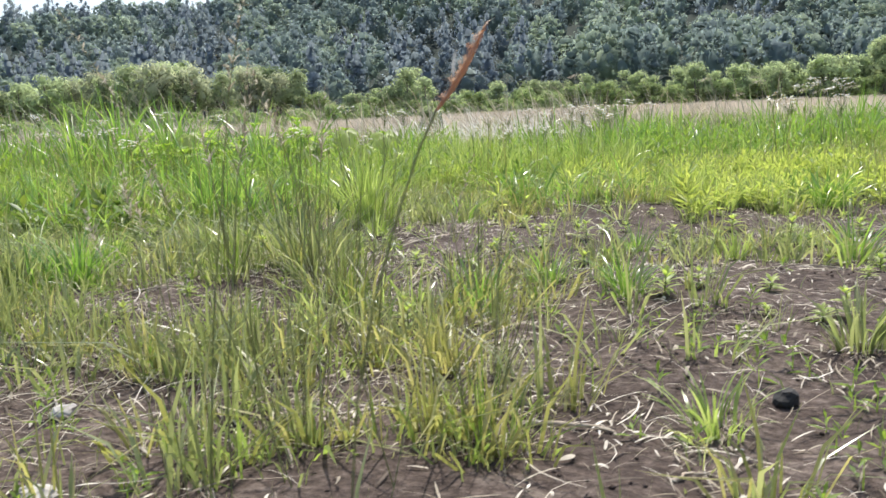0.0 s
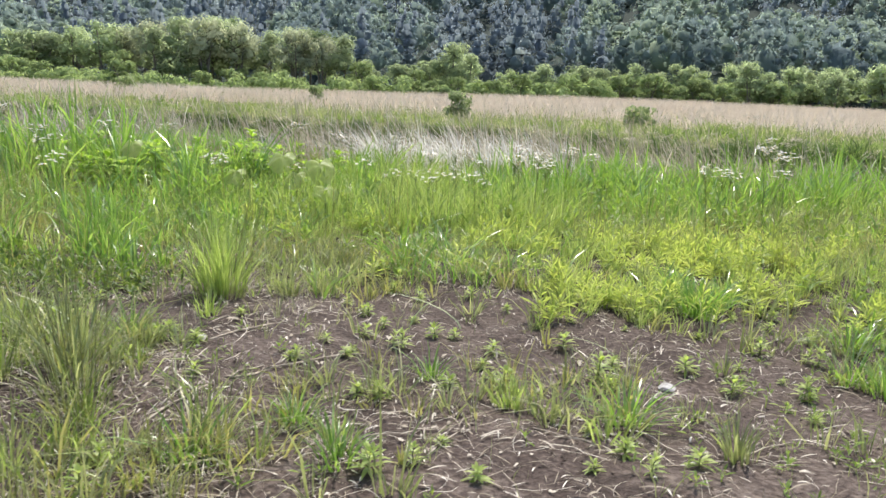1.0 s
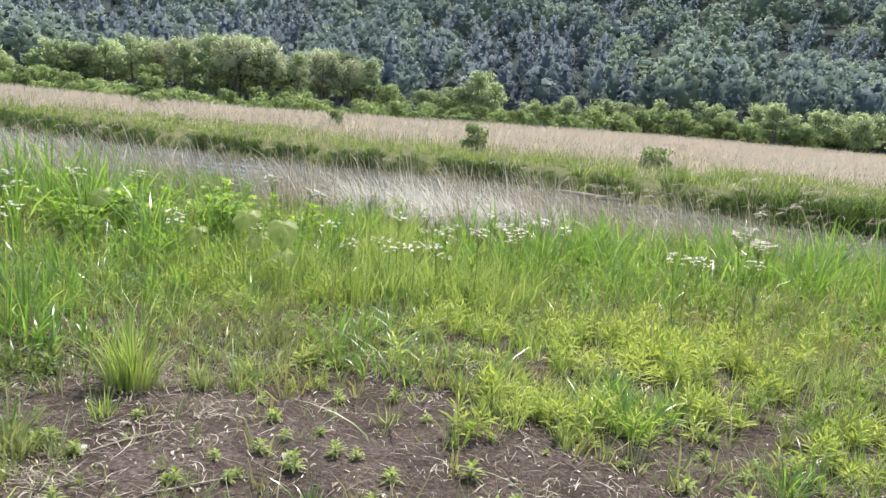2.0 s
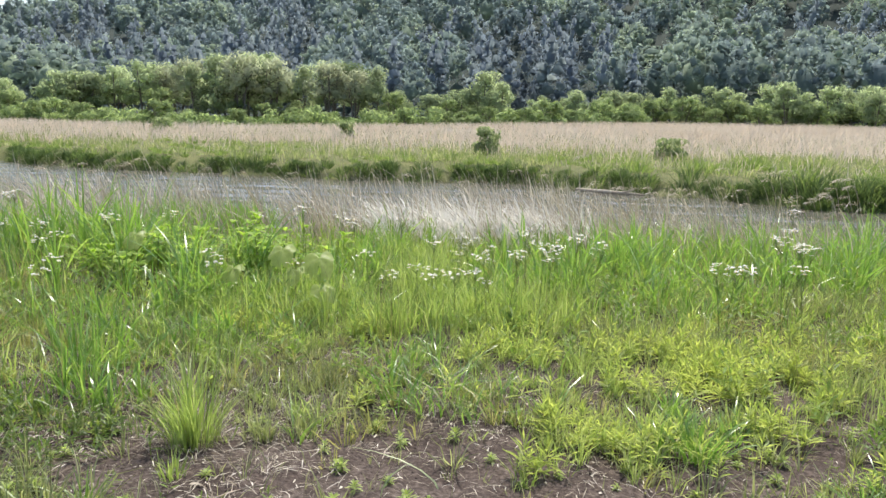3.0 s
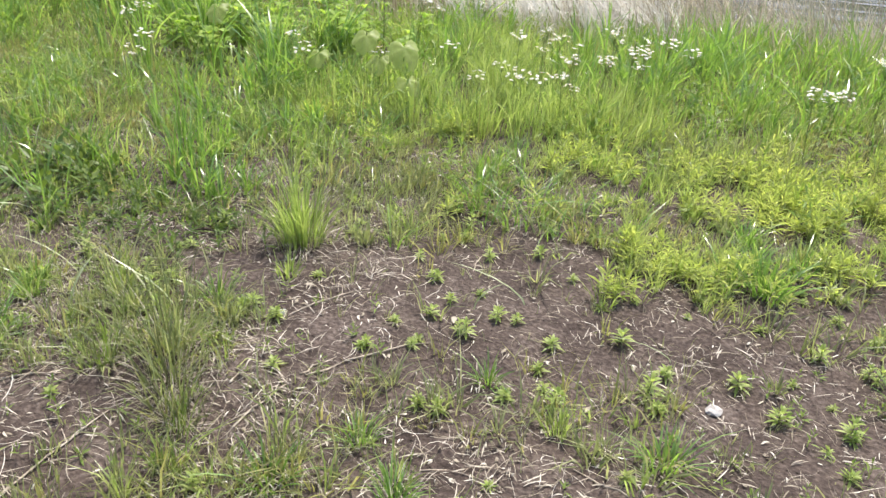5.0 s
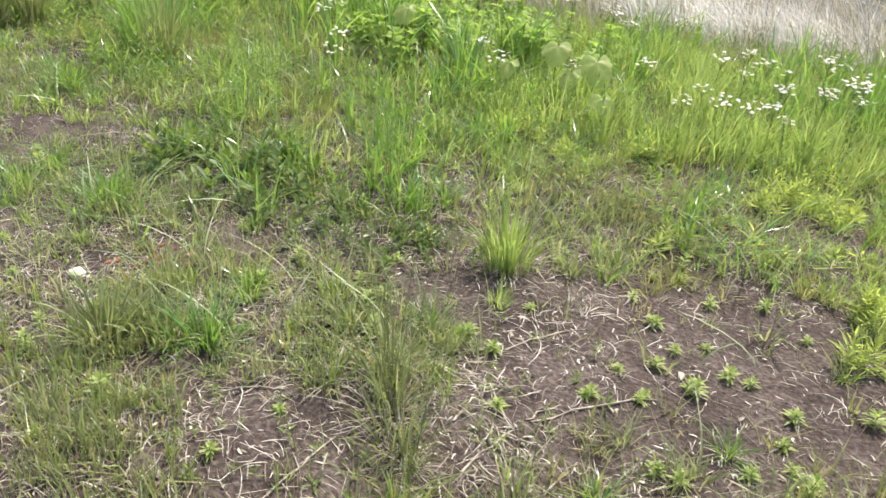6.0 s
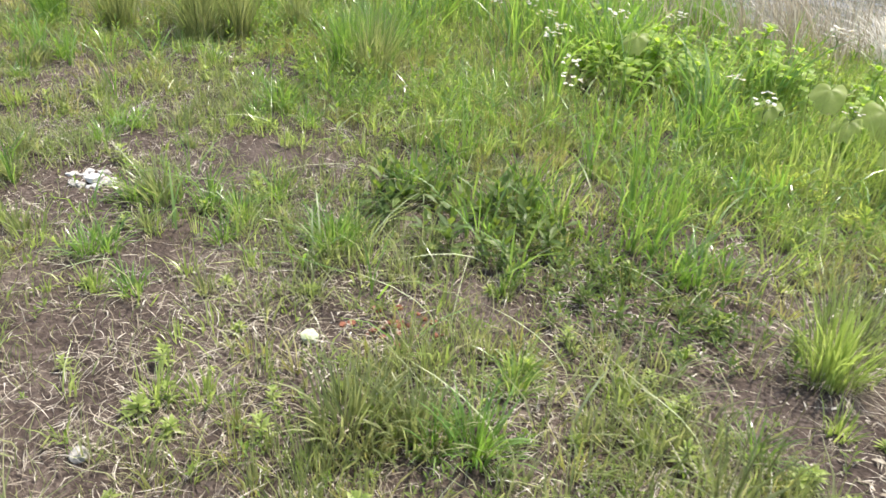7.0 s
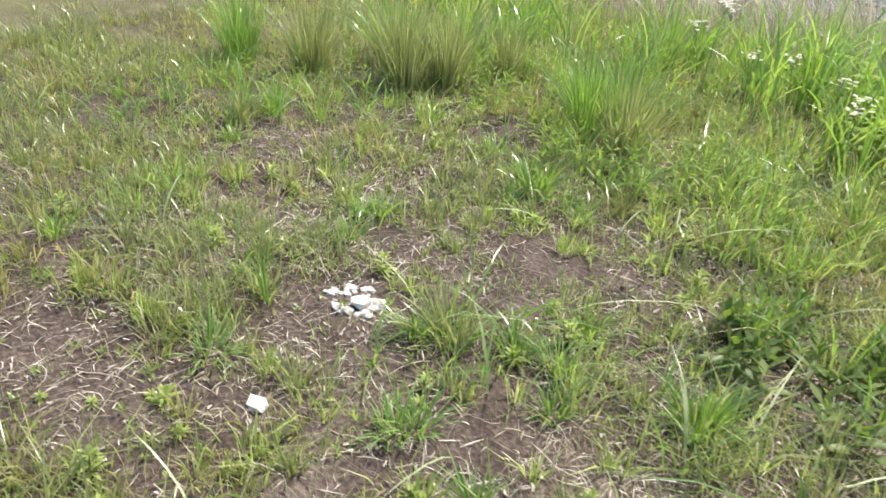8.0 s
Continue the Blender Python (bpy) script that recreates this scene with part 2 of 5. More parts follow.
# Haze is put into both colours: paler and bluer than real foliage.
HAZED_WOODS = leaf_material("hazed_wood_leaves", [(0.36, (0.18, 0.225, 0.235)), (0.5, (0.23, 0.285, 0.255)), (0.64, (0.315, 0.375, 0.26))], 0.5, 0.95, glow=(1.25, 1.3, 1.3), drift_scale=0.075, gloss=0.0, grain=0.2, drift_share=0.85)
HAZED_PINES = leaf_material("hazed_pine_needles", [(0.36, (0.19, 0.225, 0.25)), (0.5, (0.225, 0.265, 0.28)), (0.64, (0.275, 0.32, 0.305))], 0.45, 0.95, glow=(1.2, 1.25, 1.35), drift_scale=0.1, gloss=0.0, grain=0.2, drift_share=0.85)

LIME = leaf_material("yellow_green_grass", [(0.0, (0.13, 0.19, 0.05)), (0.5, (0.27, 0.345, 0.095)), (1.0, (0.47, 0.51, 0.22))], rough=0.3, glow=(1.65, 1.7, 1.2), gloss=0.7)
YELLOWISH = leaf_material("olive_grass", [(0.0, (0.145, 0.17, 0.055)), (0.5, (0.265, 0.275, 0.1)), (1.0, (0.45, 0.41, 0.21))], glow=(1.6, 1.55, 1.1))
FADED = leaf_material("faded_grass", [(0.0, (0.13, 0.15, 0.05)), (0.5, (0.24, 0.23, 0.11)), (1.0, (0.42, 0.37, 0.22))], 0.3)
STALK = leaf_material("dark_stalk", [(0.0, (0.11, 0.13, 0.06)), (0.6, (0.2, 0.21, 0.1)), (1.0, (0.36, 0.32, 0.19))], 0.3)
STEM = leaf_material("green_stem", [(0.0, (0.09, 0.13, 0.03)), (1.0, (0.16, 0.2, 0.05))], 0.15, random_by="object")
SPROUT = leaf_material("sprout_leaf", [(0.0, (0.19, 0.255, 0.075)), (0.5, (0.29, 0.35, 0.115)), (1.0, (0.44, 0.465, 0.19))], 0.5, glow=(1.75, 1.75, 0.9), gloss=0.22)
SEEDLING = leaf_material("seedling_leaf", [(0.0, (0.18, 0.26, 0.065)), (0.5, (0.28, 0.36, 0.105)), (1.0, (0.42, 0.47, 0.18))], 0.5, glow=(1.6, 1.65, 0.9), gloss=0.3)
HERB = leaf_material("herb_leaf", [(0.0, (0.1, 0.165, 0.045)), (0.6, (0.165, 0.25, 0.065)), (1.0, (0.27, 0.34, 0.11))], gloss=0.14)
HERB_BRIGHT = leaf_material("bright_herb_leaf", [(0.0, (0.165, 0.27, 0.05)), (0.6, (0.255, 0.365, 0.08)), (1.0, (0.36, 0.44, 0.13))], 0.5, glow=(1.6, 1.65, 0.8), gloss=0.12)
# Dark green leaves, darkened further for the shade under long grass.
SHADED_HERB = leaf_material("shaded_herb_leaf", [(0.0, (0.055, 0.095, 0.028)), (0.6, (0.1, 0.155, 0.045)), (1.0, (0.2, 0.25, 0.08))], 0.4, gloss=0.2)
DEAD = leaf_material("dead_grass", [(0.0, (0.05, 0.035, 0.025)), (0.6, (0.11, 0.085, 0.06)), (1.0, (0.19, 0.15, 0.1))], 0.1, 0.8, glow=(1, 1, 1))
RUSSET = leaf_material("russet_seeds", [(0.0, (0.34, 0.2, 0.13)), (0.6, (0.48, 0.32, 0.22)), (1.0, (0.6, 0.47, 0.36))], 0.5, 0.8, glow=(1.4, 1.3, 1.2))
PETAL = leaf_material("white_petal", [(0.0, (0.75, 0.74, 0.76)), (1.0, (0.85, 0.84, 0.84))], 0.35, glow=(1, 1, 1))
DISC = leaf_material("yellow_disc", [(0.0, (0.6, 0.42, 0.05)), (1.0, (0.7, 0.5, 0.08))], 0.1, glow=(1, 1, 1))


def rock_material(name, dark, light, scale=40.0, rough=0.85):
    m, t, b = material(name)
    n = node(t, "ShaderNodeTexNoise", Scale=scale, Detail=6.0, Roughness=0.65)
    t.links.new(t.nodes.new("ShaderNodeTexCoord").outputs["Object"], n.inputs["Vector"])
    t.links.new(ramp(t, n.outputs[0], [(0.3, dark), (0.65, light)]), b.inputs["Base Color"])
    b.inputs["Roughness"].default_value = rough
    bump = node(t, "ShaderNodeBump", Strength=0.5, Distance=0.004)
    t.links.new(n.outputs[0], bump.inputs["Height"])
    t.links.new(bump.outputs[0], b.inputs["Normal"])
    return m


WHITE_STONE = rock_material("white_stone", (0.4, 0.385, 0.36), (0.7, 0.68, 0.645))
GREY_STONE = rock_material("grey_stone", (0.25, 0.23, 0.21), (0.48, 0.46, 0.43))
PALE_GREEN = rock_material("mossy_stone", (0.3, 0.36, 0.2), (0.6, 0.64, 0.45))
BLACK_CLOD = rock_material("black_clod", (0.008, 0.008, 0.008), (0.03, 0.028, 0.026))
RED_EARTH = rock_material("red_brick_crumb", (0.15, 0.05, 0.028), (0.3, 0.115, 0.065))
TWIG = rock_material("dry_stem", (0.22, 0.17, 0.12), (0.5, 0.43, 0.34), 25.0)


# ---- ground and water ----
def add_ground():
    xs = graded(-2500, -4.8, 3.2, 2500, 0.06, 1.12)
    ys = graded(-2500, 0.6, 5.2, 2500, 0.06, 1.075)
    gx, gy = np.meshgrid(xs, ys)
    gz = height(gx, gy)
    v = np.stack([gx, gy, gz], -1).reshape(-1, 3)
    i = np.arange(len(xs) * len(ys)).reshape(len(ys), len(xs))
    f = np.stack([i[:-1, :-1], i[:-1, 1:], i[1:, 1:], i[1:, :-1]], -1).reshape(-1, 4)
    ob = new("ground", mesh_from("ground", v, f, True))
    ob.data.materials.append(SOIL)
    return tagged(ob, "brown trodden soil turning into turf by the river", "ground", kind="structure")


add_ground()


def add_water():
    xs = np.linspace(-300, 300, 61)
    a, b = near_shore(xs) - 1.5, far_shore(xs) + 1.5
    v = np.concatenate([np.stack([xs, a, xs * 0 + WATER], -1), np.stack([xs, np.maximum(b, a + 1), xs * 0 + WATER], -1)])
    n = len(xs)
    f = np.stack([np.arange(n - 1), np.arange(1, n), np.arange(1, n) + n, np.arange(n - 1) + n], -1)
    ob = new("water", mesh_from("water", v, f))
    ob.data.materials.append(WATER_MAT)
    return tagged(ob, "grey rippled river water under a hazy sky", "water", kind="structure")


add_water()


# ---- grass ----
def blade_arrays(px, py, pz, h, w, lean, azimuth, segments=3, droop=0.5, twist=None):
    """Curved tapering blades. lean: how far the tip goes sideways, as a share of the height."""
    n = len(px)
    face = azimuth + (np.pi / 2 if twist is None else twist)
    s = np.linspace(0, 1, segments + 1)
    k = len(s)
    side = lean[:, None] * h[:, None] * (s[None] ** 1.8)
    up = h[:, None] * (s[None] - droop * np.minimum(lean, 1.2)[:, None] * s[None] ** 3 * 0.6)
    cx = px[:, None] + np.cos(azimuth)[:, None] * side
    cy = py[:, None] + np.sin(azimuth)[:, None] * side
    cz = pz[:, None] + up
    wid = (w[:, None] / 2) * np.array([0.75] + [1.0 - 0.55 * q for q in s[1:-1]])[None]
    verts = np.zeros((n, 2 * segments + 1, 3))
    fx, fy = np.cos(face)[:, None], np.sin(face)[:, None]
    verts[:, 0:2 * segments:2] = np.stack([cx[:, :-1] - fx * wid, cy[:, :-1] - fy * wid, cz[:, :-1]], -1)
    verts[:, 1:2 * segments:2] = np.stack([cx[:, :-1] + fx * wid, cy[:, :-1] + fy * wid, cz[:, :-1]], -1)
    verts[:, -1] = np.stack([cx[:, -1], cy[:, -1], cz[:, -1]], -1)
    base = (np.arange(n) * (2 * segments + 1))[:, None]
    quads = [base + np.array([2 * q, 2 * q + 1, 2 * q + 3, 2 * q + 2])[None] for q in range(segments - 1)]
    tris = base + np.array([2 * segments - 2, 2 * segments - 1, 2 * segments])[None]
    return verts.reshape(-1, 3), (np.concatenate(quads) if quads else np.zeros((0, 4), int)), tris


def add_blades(name, x, y, h, w, lean, mat, label, category="grass", segments=3, wind=None, spread=np.pi, sink=0.01, az=None):
    if az is None:
        az = rng.uniform(-np.pi, np.pi, len(x)) if wind is None else wind + rng.normal(0, spread, len(x))
    v, q, t = blade_arrays(x, y, height(x, y) - sink, h, w, lean, az, segments, twist=rng.uniform(0, np.pi, len(x)))
    ob = new(name, mesh_from(name, v, [q, t]))
    ob.data.materials.append(mat)
    return tagged(ob, label, category, kind="stuff")


def scatter(n, x0, x1, y0, y1, density=None):
    """Places in a rectangle, kept by a density in 0..1."""
    x, y = rng.uniform(x0, x1, n), rng.uniform(y0, y1, n)
    if density is None:
        return x, y
    keep = rng.random(n) < density(x, y)
    return x[keep], y[keep]


def clumps(n, box, density, per, radius):
    """Places gathered into small clumps: x, y, the outward direction and how far out in the clump."""
    cx, cy = scatter(n, *box, density)
    k = rng.integers(per[0], per[1], len(cx))
    cx, cy = np.repeat(cx, k), np.repeat(cy, k)
    size = np.repeat(rng.uniform(*radius, len(k)), k)
    a, q = rng.uniform(0, 2 * np.pi, len(cx)), rng.random(len(cx)) ** 0.8
    tall = np.repeat(rng.uniform(0.6, 1.35, len(k)), k)
    return cx + size * q * np.cos(a), cy + size * q * np.sin(a), a, q, tall


# dry pinkish hay field beyond the river
def add_field():
    def inland(x, y):
        return y - far_shore(x) + 6 * (vnoise(x, y, 5.0, 21) - 0.5)
    def in_view(x, y):
        return np.abs(x) < 0.72 * y + 6
    x, y = scatter(140000, -72, 72, 28, 93, lambda x, y: smooth(2.5 - 1.5 * smooth(-12, -22, x), 10 - 4 * smooth(-12, -22, x), inland(x, y)) * in_view(x, y) * (y < field_edge(x) + 3 * (vnoise(x, y, 4.0, 25) - 0.5)))
    n = len(x)
    add_blades("hay_field", x, y, rng.uniform(0.85, 1.1, n) * np.interp(y, [35, 60, 95], [0.55, 0.62, 1.05]), rng.uniform(0.02, 0.045, n), rng.uniform(0.2, 0.9, n), HAY, "pinkish dry hay meadow on the far side of the river", segments=2)
    x, y = scatter(26000, -72, 40, 33, 96, lambda x, y: (y > field_edge(x)) * in_view(x, y))
    n = len(x)
    add_blades("meadow_grass", x, y, rng.uniform(0.35, 0.7, n), rng.uniform(0.05, 0.12, n), rng.uniform(0.1, 0.7, n), SHADED_FRINGE, "dull green rough grass below the far trees", segments=2)
    def shore(x, y):
        return smooth(0.2, 1.0, y - far_shore(x)) * (1 - 0.93 * smooth(3 + 5 * smooth(-2, 6, x), 8 + 8 * smooth(-2, 6, x), inland(x, y))) * in_view(x, y)
    x, y, a, q, k = clumps(10500, (-34, 30, 16, 44), lambda x, y: shore(x, y) * (0.3 + 0.7 * smooth(0.05, 0.5, vnoise(x, y, 1.5, 22))), (6, 13), (0.1, 0.4))
    n = len(x)
    add_blades("bank_grass", x, y, rng.uniform(0.15, 0.45, n) * k * (0.3 + 0.8 * smooth(0.35, 0.7, vnoise(x, y, 1.3, 28))), rng.uniform(0.02, 0.04, n), np.clip(0.7 * q + rng.normal(0.3, 0.3, n), 0.05, 1.6), BANK, "olive tussocky grass on the far river bank", segments=2, az=a)
    # pale seeding grass that runs down into the green
    x, y = scatter(26000, -34, 30, 16, 44, lambda x, y: 0.75 * shore(x, y) * smooth(0.4, 0.7, 0.6 * vnoise(x, y, 2.2, 29) + 0.4 * vnoise(x, y, 0.6, 30)) * smooth(1.0, 3.5, y - far_shore(x)))
    n = len(x)
    add_blades("seeding_grass", x, y, rng.uniform(0.3, 0.62, n), rng.uniform(0.014, 0.03, n), rng.uniform(0.1, 0.9, n), HAY, "pale seeding grass among the green of the far bank", segments=2)
    # rounded tussocks along and above the water's edge
    for name, count, reach, tall, mat, label in (("bank_tussocks", 420, 8.0, (0.22, 0.5), MEADOW, "fresh green grass hummocks on the far bank"), ("bank_fringe", 360, 0.6, (0.26, 0.6), SHADED_FRINGE, "dark green grass hummocks overhanging the far water's edge, shadow in their colour")):
        cx = rng.uniform(-32, 18, count)
        cy = far_shore(cx) + reach * rng.random(count) ** 1.6 + 0.1
        size = rng.uniform(*tall, count) * (0.62 + 0.55 * smooth(1, 6, cx)) * (0.5 + 0.9 * vnoise(cx, cy, 1.6, 23))
        m = 60 if reach < 1 else 40
        cx, cy, size = np.repeat(cx, m), np.repeat(cy, m), np.repeat(size, m)
        a, q = rng.uniform(0, 2 * np.pi, len(cx)), rng.random(len(cx)) ** 0.6
        add_blades(name, cx + 0.75 * size * q * np.cos(a), cy + 0.75 * size * q * np.sin(a), size * (1.05 - 0.55 * q ** 2) * rng.uniform(0.7, 1.1, len(cx)), rng.uniform(0.02, 0.045, len(cx)), np.clip(0.3 + 1.1 * q + rng.normal(0, 0.25, len(cx)), 0.02, 2.0), mat, label, segments=2, az=a)


add_field()


# ---- trees ----
def leaf_cloud(lobes, count, size, lift=0.6, centre=None):
    """Small leaf sprays spread through lobes (x, y, z, radius, height)."""
    lobes = np.asarray(lobes, float)
    which = rng.choice(len(lobes), count, p=lobes[:, 3] ** 2 / np.sum(lobes[:, 3] ** 2))
    d = rng.normal(size=(count, 3))
    d /= np.linalg.norm(d, axis=1)[:, None]
    r = rng.uniform(0.75, 1.0, count) ** 0.5 * (0.84 + 0.3 * rng.random(count))
    L = lobes[which]
    c = L[:, :3] + d * r[:, None] * np.stack([L[:, 3], L[:, 3], L[:, 4]], -1)
    face = d + np.array([0, 0, 0.3]) + 0.2 * rng.normal(size=(count, 3))
    a = np.cross(face, rng.normal(size=(count, 3)))
    a /= np.linalg.norm(a, axis=1)[:, None] + 1e-9
    b = np.cross(a, face)
    b /= np.linalg.norm(b, axis=1)[:, None] + 1e-9
    s = size * rng.uniform(0.4, 1.25, count)[:, None]
    v = np.stack([c - a * s, c + b * s * 0.85, c + a * s - b * s * 0.35], 1).reshape(-1, 3)
    soft = d + np.array([0, 0, lift]) + 0.15 * rng.normal(size=(count, 3))
    if centre is not None:
        out = c - np.asarray(centre)
        soft = 0.4 * soft + 1.0 * out / np.linalg.norm(out, axis=1)[:, None]
    soft = np.repeat(soft / np.linalg.norm(soft, axis=1)[:, None], 3, axis=0)
    return v, np.arange(count * 3).reshape(-1, 3), soft


def crown_cores(lobes, shrink=0.75, rings=6, sides=9, lift=0.35, centre=None):
    """The dense inside of each lobe, lumpy, as (vertices, triangles, normals)."""
    u, w = np.meshgrid(np.arange(sides) * 2 * np.pi / sides, np.linspace(0.12, np.pi - 0.3, rings))
    d = np.stack([np.cos(u) * np.sin(w), np.sin(u) * np.sin(w), np.cos(w)], -1).reshape(-1, 3)
    k = np.arange(rings * sides).reshape(rings, sides)
    a, b, c, e = k[:-1].ravel(), np.roll(k, -1, 1)[:-1].ravel(), np.roll(k, -1, 1)[1:].ravel(), k[1:].ravel()
    f = np.concatenate([np.stack([a, e, c], -1), np.stack([a, c, b], -1)])
    out = []
    for x, y, z, r, h in lobes:
        bump = rng.uniform(0.62, 1.12, (rings * sides, 1))
        v = np.array([x, y, z]) + d * np.array([r, r, h]) * shrink * bump
        soft = d + np.array([0, 0, lift]) + (0.4 if centre is None else 0.2) * rng.normal(size=d.shape)
        if centre is not None:
            away = v - np.asarray(centre)
            soft = 0.4 * soft + 0.9 * away / np.linalg.norm(away, axis=1)[:, None]
        out.append((v, f, soft / np.linalg.norm(soft, axis=1)[:, None]))
    return out


def crown_mesh(name, clouds):
    """A crown of leaf clumps, shaded by the roundness of its lobes."""
    v = np.concatenate([c[0] for c in clouds])
    starts = np.cumsum([0] + [len(c[0]) for c in clouds[:-1]])
    me = mesh_from(name, v, np.concatenate([c[1] + k for c, k in zip(clouds, starts)]), True)
    me.normals_split_custom_set_from_vertices(np.concatenate([c[2] for c in clouds]).tolist())
    return me


def tube(points, radii, sides=6):
    """A tapered limb through the points."""
    pts = [Vector(p) for p in points]
    v, f = [], []
    for k, p in enumerate(pts):
        d = (pts[min(k + 1, len(pts) - 1)] - pts[max(k - 1, 0)]).normalized()
        u = d.orthogonal().normalized()
        w = d.cross(u)
        for s in range(sides):
            a = 2 * math.pi * s / sides
            v.append(p + (u * math.cos(a) + w * math.sin(a)) * radii[k])
    for k in range(len(pts) - 1):
        for s in range(sides):
            f.append((k * sides + s, k * sides + (s + 1) % sides, (k + 1) * sides + (s + 1) % sides, (k + 1) * sides + s))
    return np.array([tuple(p) for p in v]), np.array(f)


def joined(pieces):
    """Joins arrays of vertices and faces."""
    vs, fs, n = [], {}, 0
    for v, f in pieces:
        vs.append(v)
        fs.setdefault(f.shape[1], []).append(f + n)
        n += len(v)
    return np.concatenate(vs), [np.concatenate(g) for g in fs.values()]


def bark_material():
    m, t, b = material("grey_bark")
    n = node(t, "ShaderNodeTexNoise", Scale=6.0, Detail=5.0)
    t.links.new(t.nodes.new("ShaderNodeTexCoord").outputs["Object"], n.inputs["Vector"])
    t.links.new(ramp(t, n.outputs[0], [(0.3, (0.1, 0.085, 0.07)), (0.7, (0.26, 0.23, 0.19))]), b.inputs["Base Color"])
    b.inputs["Roughness"].default_value = 0.9
    return m


BARK = bark_material()


def part(name, me, mat, parent, label=""):
    ob = new(name, me)
    if mat:
        me.materials.append(mat)
    ob.parent = parent
    return tagged(ob, label)


def thing(name, m, label, category, group=""):
    ob = new(name)
    ob.empty_display_size = 0.1
    ob.matrix_basis = m
    return tagged(ob, label, category, group)


def place_all(kinds, spots, sizes=(0.8, 1.2), turn=360):
    for k, (x, y) in enumerate(spots):
        copy_thing(kinds[k % len(kinds)], pose(x, y, float(height(x, y)), rng.normal(0, 5), rng.normal(0, 5), turn * rng.uniform(-0.5, 0.5)) @ Matrix.Scale(rng.uniform(*sizes), 4))
    for ob in kinds:
        for o in (*ob.children_recursive, ob):
            bpy.data.objects.remove(o)


def make_tree(h, width, leaves, size, label, mat, stems=1, low=0.1):
    """A tapered trunk, or several, with limbs and an uneven crown of leaf clumps, at the origin."""
    t = thing("tree", Matrix(), label, "tree", "trees beyond the meadow")
    pieces, lobes = [], []
    for k in range(stems):
        a = k * 2.4 + rng.uniform(0, 1)
        out = width * (0.05 if stems == 1 else rng.uniform(0.12, 0.3))
        dx, dy = math.cos(a) * out, math.sin(a) * out
        top = (dx * 1.3, dy * 1.3, h * rng.uniform(0.72, 0.84))
        foot = (dx * 0.25, dy * 0.25, -0.3)
        pieces.append(tube([foot, (dx * 0.6, dy * 0.6, h * 0.3), (dx, dy, h * 0.55), top], [h * 0.02, h * 0.016, h * 0.011, h * 0.004]))
        lobes.append((top[0], top[1], top[2], width * rng.uniform(0.13, 0.2), h * rng.uniform(0.1, 0.16)))
        for _ in range(18 // stems + 1):
            b, s = rng.uniform(0, 2 * math.pi), rng.uniform(low, 0.72)
            r = width * rng.uniform(0.2, 0.42) * math.sin(math.pi * min(1, 0.3 + 0.75 * (s - low) / (0.8 - low)))
            p = (dx * s * 1.4, dy * s * 1.4, h * s)
            q = (p[0] + math.cos(b) * r, p[1] + math.sin(b) * r, min(h * 0.88, p[2] + h * rng.uniform(0.06, 0.2)))
            pieces.append(tube([p, ((p[0] + q[0]) / 2, (p[1] + q[1]) / 2, (p[2] + q[2]) / 2 - 0.02 * h), q], [h * 0.009, h * 0.006, h * 0.003], 3))
            lobes.append((*q, width * rng.uniform(0.12, 0.23), h * rng.uniform(0.08, 0.15)))
    part("trunk", mesh_from("trunk", *joined(pieces)), BARK, t)
    part("crown", crown_mesh("crown", crown_cores(lobes, 0.5, 4, 5, 0.6) + [leaf_cloud(lobes, leaves, size, 0.7, (0, 0, h * 0.4))]), mat, t)
    return t


